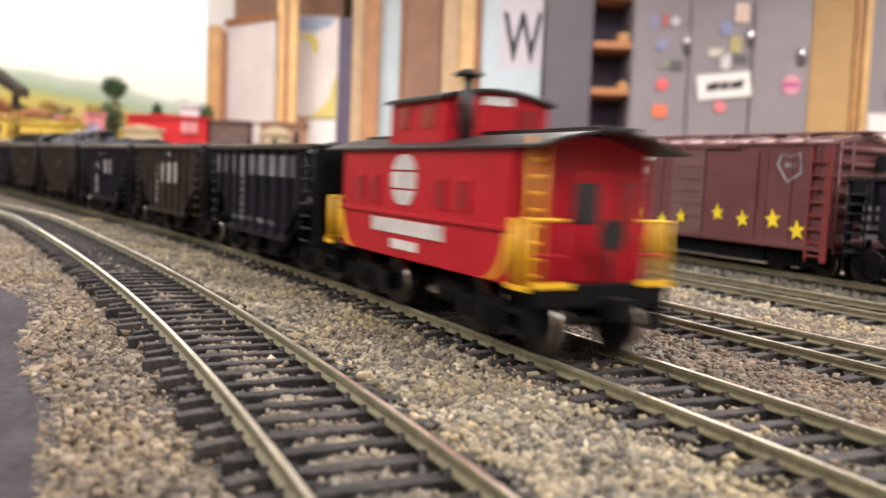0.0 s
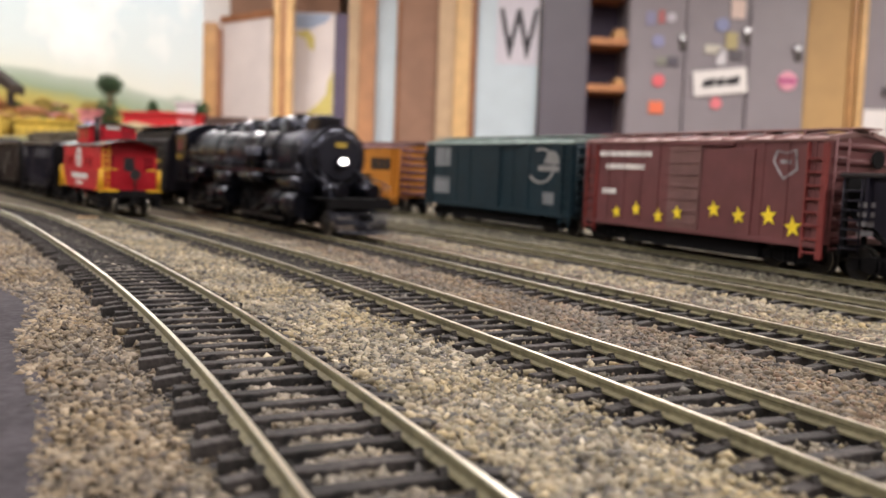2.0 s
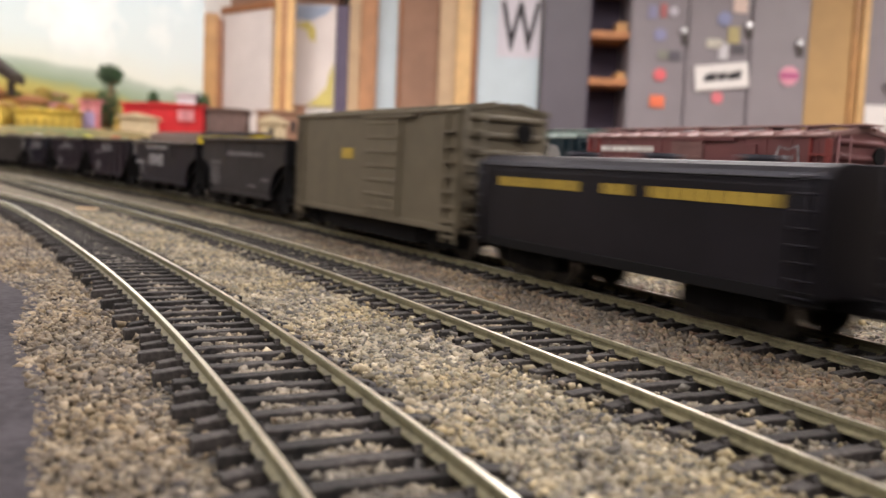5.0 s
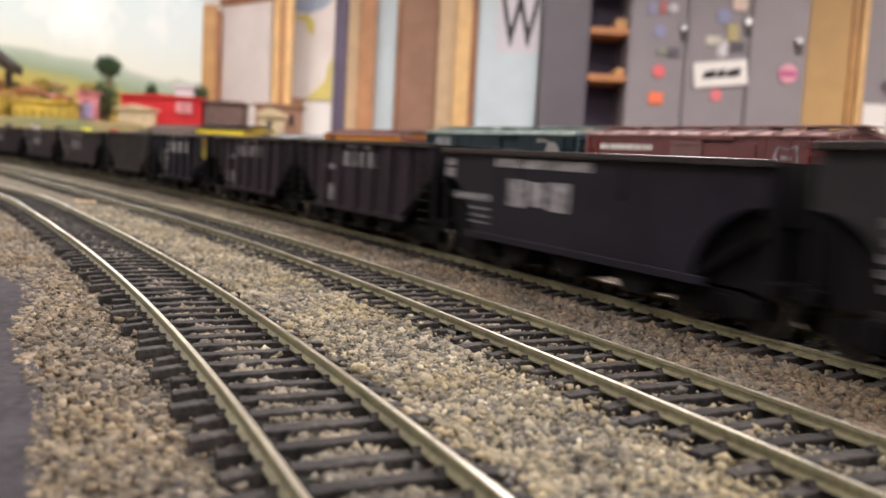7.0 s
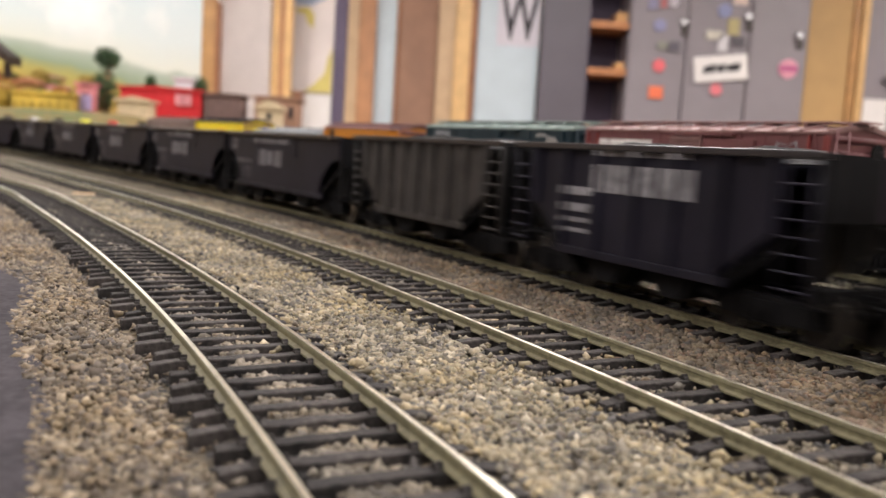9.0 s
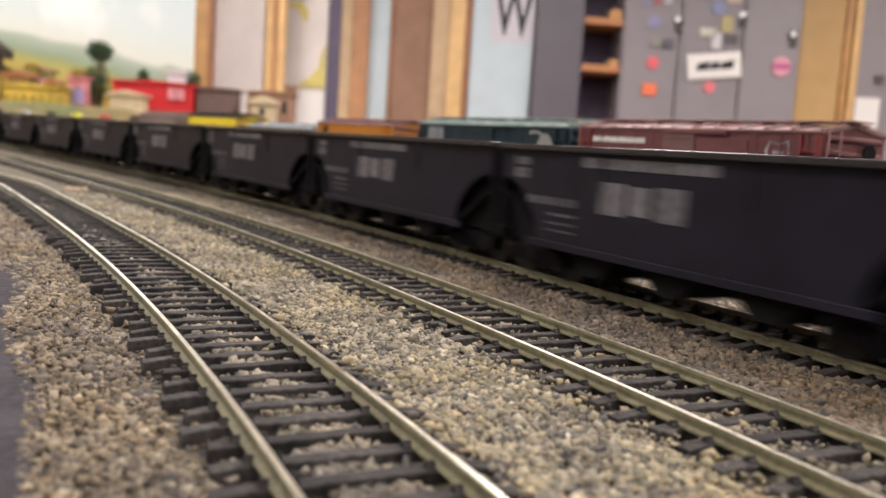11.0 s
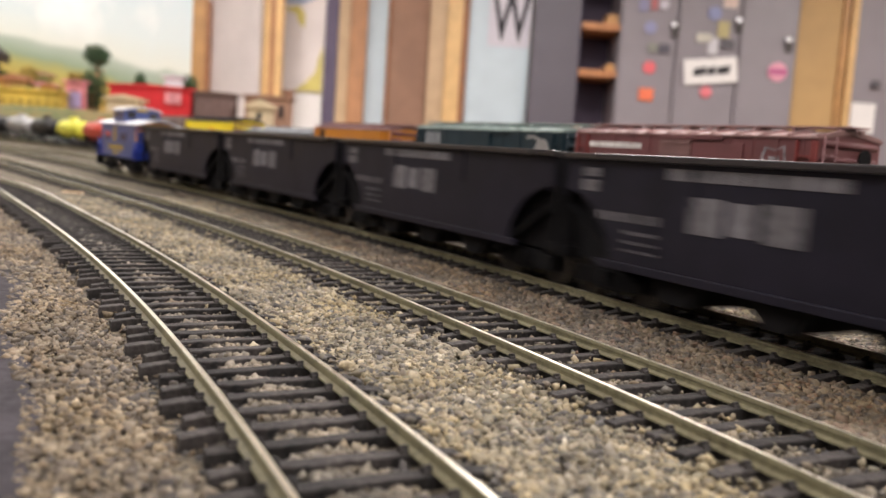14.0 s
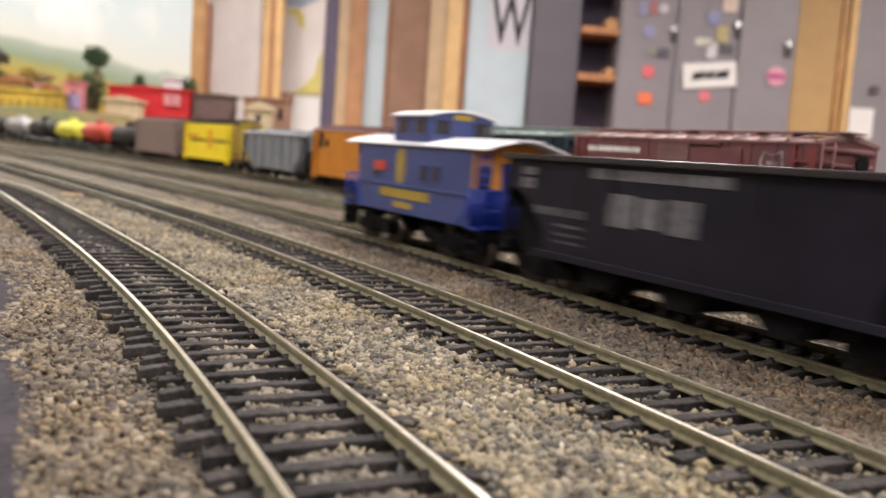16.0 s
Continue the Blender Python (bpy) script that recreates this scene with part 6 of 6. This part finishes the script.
for i in range(38):
    bx = -1.10 + 0.27 * bush.random()
    model_tree(("orange autumn model bush", "yellow autumn model bush", "olive green model bush", "rusty brown model bush")[i % 4] + " on the hillside", bx, bush.uniform(1.88, 2.10), bush.uniform(0.03, 0.095), bush.uniform(0.010, 0.021), 0.8, 30 + i, leaf=AUTUMN[i % 4])


# ---- the far wall: boards, posts, doors and steel cabinets ----
def slab(name, label, category, x0, x1, z0, z1, y, material, depth=0.04, kind="", group=""):
    return block(name, label, category, x0, x1, y, y + depth, z0, z1, material, kind, 0.003, group)


Y = 4.6
TOPZ = 1.25


def notice_board():
    t = thing("notice_board", "pale notice board in a wooden frame, turned to the room", "notice board")
    bm = B()
    prism(bm, ((-1.21, 4.60), (-0.905, 4.36), (-0.895, 4.38), (-1.20, 4.62)), "z", FLOOR_Z + 0.5, 0.83)
    part("board", bm, M["board"], t, unit=1.0)
    bm = B()
    prism(bm, ((-1.22, 4.59), (-0.905, 4.35), (-0.89, 4.38), (-1.20, 4.63)), "z", 0.83, 0.865)
    part("frame", bm, M["woodred"], t, bevel=0.003, unit=1.0)
    bm = B()
    box(bm, -1.305, -1.225, 4.56, 4.62, FLOOR_Z + 0.002, 0.834)
    part("post", bm, M["wood"], t, bevel=0.02, unit=1.0)
    bm = B()
    box(bm, -1.225, -1.205, 4.555, 4.60, FLOOR_Z + 0.002, 0.80)
    part("edge", bm, M["woodred"], t, unit=1.0)


notice_board()


def pine_post():
    t = thing("post", "bright varnished pine post with an orange middle strip", "post")
    for nm, xa, xb, ya, mt in (("stile", -0.898, -0.862, 4.40, M["woodlight"]), ("strip", -0.861, -0.835, 4.412, M["woodorange"]), ("stile", -0.834, -0.797, 4.40, M["woodlight"])):
        bm = B()
        box(bm, xa, xb, ya, 4.46, FLOOR_Z + 0.002, TOPZ)
        part(nm, bm, mt, t, bevel=0.006, unit=1.0)


pine_post()


def map_board():
    t = thing("map", "pinned wall map with blue and yellow areas", "map")
    bm = B()
    box(bm, -0.84, -0.606, Y - 0.02, Y, 0.362, 0.90)
    part("sheet", bm, M["board"], t, unit=1.0)
    bm = B()
    prism(bm, ((-0.835, 0.82), (-0.74, 0.815), (-0.66, 0.85), (-0.62, 0.895), (-0.835, 0.895)), "y", Y - 0.024, Y - 0.021)
    part("blue_area", bm, mat("map_blue", (0.34, 0.40, 0.52), 0.7, 0, 0.1, 20), t, unit=1.0)
    bm = B()
    prism(bm, ((-0.757, 0.366), (-0.61, 0.366), (-0.61, 0.60), (-0.635, 0.54), (-0.645, 0.47), (-0.70, 0.41)), "y", Y - 0.024, Y - 0.021)
    prism(bm, ((-0.83, 0.79), (-0.75, 0.81), (-0.712, 0.77), (-0.715, 0.70), (-0.745, 0.72), (-0.76, 0.765)), "y", Y - 0.024, Y - 0.021)
    part("yellow_area", bm, mat("map_yellow", (0.62, 0.53, 0.17), 0.7, 0, 0.1, 20), t, unit=1.0)


map_board()
slab("paper", "white paper sheet under the wall map", "paper", -0.765, -0.607, -0.1, 0.355, Y - 0.02, M["paper"], 0.02)
slab("post", "dark purple-grey painted post", "post", -0.603, -0.537, FLOOR_Z, 0.90, 4.575, M["purple"], 0.05)
slab("post", "tan wooden upright at the wall", "post", -0.535, -0.474, FLOOR_Z, TOPZ, 4.58, M["tanpale"], 0.06)
slab("post", "red-brown wooden door post", "post", -0.472, -0.387, FLOOR_Z, TOPZ, 4.57, M["woodorange"], 0.06)
slab("door_panel", "pale grey-blue painted panel", "panel", -0.385, -0.278, FLOOR_Z, TOPZ, 4.62, M["paleblue"], 0.05)
cork = thing("cork_panel", "brown cork wall panel with a pale edge", "panel")
for nm, xa, xb, ya, mt in (("sheet", -0.258, -0.056, 4.615, M["cork"]), ("edge_trim", -0.276, -0.260, 4.605, M["woodred"])):
    bm = B()
    box(bm, xa, xb, ya, 4.66, FLOOR_Z + 0.002, TOPZ)
    part(nm, bm, mt, cork, bevel=0.002, unit=1.0)
slab("post", "tan wooden upright at the wall", "post", -0.054, 0.035, FLOOR_Z, TOPZ, 4.58, M["tanpale"], 0.06)
slab("post", "varnished pine door post", "post", 0.037, 0.118, FLOOR_Z, TOPZ, 4.56, M["woodlight"], 0.06)
slab("post", "red-brown wooden door stop", "post", 0.12, 0.148, FLOOR_Z, TOPZ, 4.58, M["woodred"], 0.05)


def lettered_door():
    t = thing("door", "pale blue painted door with a letter sheet", "door")
    bm = B()
    box(bm, 0.155, 0.482, Y, Y + 0.045, FLOOR_Z + 0.002, TOPZ)
    part("leaf", bm, M["paleblue"], t, bevel=0.004, unit=1.0)
    bm = B()
    box(bm, 0.255, 0.478, Y - 0.006, Y - 0.002, 0.67, 1.03)
    s = part("sheet", bm, mat("lilac_paper", (0.58, 0.55, 0.60), 0.7, 0, 0.04, 20), t, unit=1.0)
    cu = bpy.data.curves.new("letter", "FONT")
    cu.body, cu.size, cu.extrude, cu.offset = "W", 0.37, 0.001, 0.004
    cu.align_x = "CENTER"
    cu.materials.append(M["ink"])
    w = new("letter", cu)
    w.parent = s
    w.matrix_local = Matrix.Translation((0.372, Y - 0.008, 0.705)) @ Matrix.Rotation(radians(90), 4, "X") @ Matrix.Diagonal((0.53, 1, 1, 1))


lettered_door()


SHELF = mat("shelf_wood", (0.44, 0.19, 0.075), 0.5, 0, 0.2, 14)


def shelf_cabinet():
    t = thing("cabinet", "grey steel cabinet standing open with orange shelves", "cabinet")
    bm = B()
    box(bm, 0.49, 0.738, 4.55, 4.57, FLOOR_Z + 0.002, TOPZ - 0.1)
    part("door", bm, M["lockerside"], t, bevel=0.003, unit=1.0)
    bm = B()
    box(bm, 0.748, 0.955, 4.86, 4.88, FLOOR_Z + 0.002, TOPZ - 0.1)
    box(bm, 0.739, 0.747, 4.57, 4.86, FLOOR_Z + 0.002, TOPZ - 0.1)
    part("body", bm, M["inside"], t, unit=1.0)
    for z in (0.79, 0.545, 0.25, 1.05):
        bm = B()
        box(bm, 0.749, 0.952, 4.575, 4.855, z, z + 0.036)
        part("shelf", bm, SHELF, t, "orange-brown wooden shelf", bevel=0.003, unit=1.0)
    for z, h, a, b in ((0.828, 0.05, 0.885, 0.945), (0.583, 0.035, 0.90, 0.945)):
        bm = B()
        box(bm, a, b, 4.60, 4.72, z, z + h)
        part("parcel", bm, M["wood"], t, bevel=0.004, unit=1.0)


shelf_cabinet()


def lockers():
    xs = (0.958, 1.262, 1.598, 1.915)
    for i in range(3):
        t = thing("locker", "grey steel locker with magnets on its door", "locker", "lockers along the wall")
        bm = B()
        box(bm, xs[i], xs[i + 1] - 0.002, 4.60, 4.89, FLOOR_Z + 0.002, TOPZ - 0.15)
        part("body", bm, M["locker"], t, bevel=0.004, unit=1.0)
        bm = B()
        box(bm, xs[i] + 0.008, xs[i + 1] - 0.012, 4.585, 4.598, FLOOR_Z + 0.08, TOPZ - 0.2)
        d = part("door", bm, M["locker"], t, bevel=0.004, unit=1.0)
        hx, hz = ((1.246, 0.82), (1.585, 0.865), (1.862, 0.782))[i]
        bm = B()
        box(bm, hx - 0.018, hx + 0.018, 4.57, 4.584, hz - 0.045, hz + 0.045)
        h = part("handle", bm, M["fascia"], d, bevel=0.005, unit=1.0)
        bm = B()
        cyl(bm, "y", hx - 0.012, hz + 0.02, 0.015, 4.545, 4.569, 12)
        part("knob", bm, M["steel"], h, unit=1.0)


lockers()


def magnet(label, x, z, w, h, col, rnd=True, proud=0.0):
    bm = B()
    if rnd:
        prism(bm, ring(w / 2, 14, x, z), "y", 4.572, 4.583)
    else:
        box(bm, x - w / 2, x + w / 2, 4.572 - proud, 4.583 - proud * 2.9, z - h / 2, z + h / 2)
    m = mat("magnet_paint", col, 0.5, 0, 0.06, 30)
    tagged(new("magnet", mesh(bm, "magnet", m, 0.001, 1.0)), label, "magnet", "magnets on the lockers")


magnet("round red magnet on a locker", 1.125, 0.61, 0.068, 0.06, (0.75, 0.14, 0.16))
magnet("square orange-red magnet on a locker", 1.119, 0.469, 0.076, 0.064, (0.80, 0.18, 0.08), False)
magnet("round pink-red magnet on a locker", 1.439, 0.502, 0.064, 0.06, (0.72, 0.19, 0.22))
magnet("round pink magnet with a crimson band on a locker", 1.813, 0.632, 0.104, 0.06, (0.72, 0.33, 0.42))
magnet("crimson band across the pink magnet", 1.813, 0.632, 0.094, 0.030, (0.48, 0.10, 0.24), False, 0.004)
magnet("small blue magnet on a locker", 1.115, 0.819, 0.066, 0.05, (0.26, 0.26, 0.42))
magnet("pale round magnet on a locker", 1.179, 0.943, 0.05, 0.05, (0.55, 0.52, 0.58))
magnet("mauve magnet on a locker", 1.068, 0.936, 0.045, 0.07, (0.26, 0.25, 0.38), False)
magnet("red magnet strip on a locker", 1.125, 0.945, 0.03, 0.07, (0.45, 0.14, 0.14), False)
magnet("yellow magnet on a locker", 1.504, 0.833, 0.06, 0.085, (0.45, 0.38, 0.18), False)
magnet("cream magnet on a locker", 1.405, 0.785, 0.085, 0.045, (0.56, 0.53, 0.45), False)
magnet("white magnet on a locker", 1.454, 0.745, 0.05, 0.085, (0.62, 0.60, 0.62), False)
magnet("dark oval magnet on a locker", 1.533, 0.757, 0.07, 0.05, (0.10, 0.09, 0.10), False)
magnet("dark oval magnet on a locker", 1.196, 0.712, 0.06, 0.05, (0.10, 0.09, 0.11), False)
magnet("grey-green magnet on a locker", 1.135, 0.715, 0.05, 0.045, (0.24, 0.24, 0.20), False)
magnet("blue magnet on a locker", 1.45, 0.915, 0.075, 0.05, (0.24, 0.26, 0.42))
magnet("peach paper disc on a locker", 1.53, 1.0, 0.075, 0.1, (0.70, 0.55, 0.48), False)
magnet("dark hook on the grey cabinet", 2.35, 0.60, 0.045, 0.04, (0.10, 0.09, 0.10), False)


def locker_sign():
    t = thing("sign", "white card sign with a dark printed word, hung on the lockers", "sign")
    bm = B()
    box(bm, 1.310, 1.594, 4.566, 4.57, 0.548, 0.680)
    part("card", bm, M["paper"], t, unit=1.0)
    bm = B()
    for x0, x1, lean in ((1.352, 1.418, 0.012), (1.424, 1.470, 0.010), (1.476, 1.548, 0.012)):
        prism(bm, ((x0, 0.592), (x1, 0.594), (x1 + lean, 0.638), (x0 + lean, 0.628)), "y", 4.5635, 4.5655)
    part("printed_word", bm, M["ink"], t, unit=1.0)
    t.matrix_world = Matrix.Translation((1.452, 4.568, 0.614)) @ Matrix.Rotation(radians(-7.0), 4, "Y") @ Matrix.Translation((-1.452, -4.568, -0.614))


locker_sign()
slab("wall_panel", "tan painted wall panel", "panel", 1.920, 2.150, FLOOR_Z, TOPZ, 4.62, M["tanwall"], 0.06)
slab("post", "varnished pine door frame", "post", 2.152, 2.182, FLOOR_Z, TOPZ, 4.60, M["wood"], 0.06)
slab("post", "bright pine edge of the door frame", "post", 2.190, 2.226, FLOOR_Z, TOPZ, 4.58, M["woodlight"], 0.08)
slab("cabinet", "plain grey steel cabinet side", "cabinet", 2.232, 2.80, FLOOR_Z, TOPZ, 4.60, M["locker"], 0.28)
slab("paper", "white paper sheet on the grey cabinet", "paper", 2.240, 2.372, 0.34, 0.50, 4.594, M["paper"], 0.004)
slab("wall_panel", "dusty brown panel fixed to the wall", "panel", -1.2, -0.6, 0.4, TOPZ, 4.72, M["cork"], 0.18)
slab("wall_panel", "white painted panel fixed to the wall", "panel", -2.2, -1.205, -0.6, TOPZ, 4.74, M["paper"], 0.16)

motions()
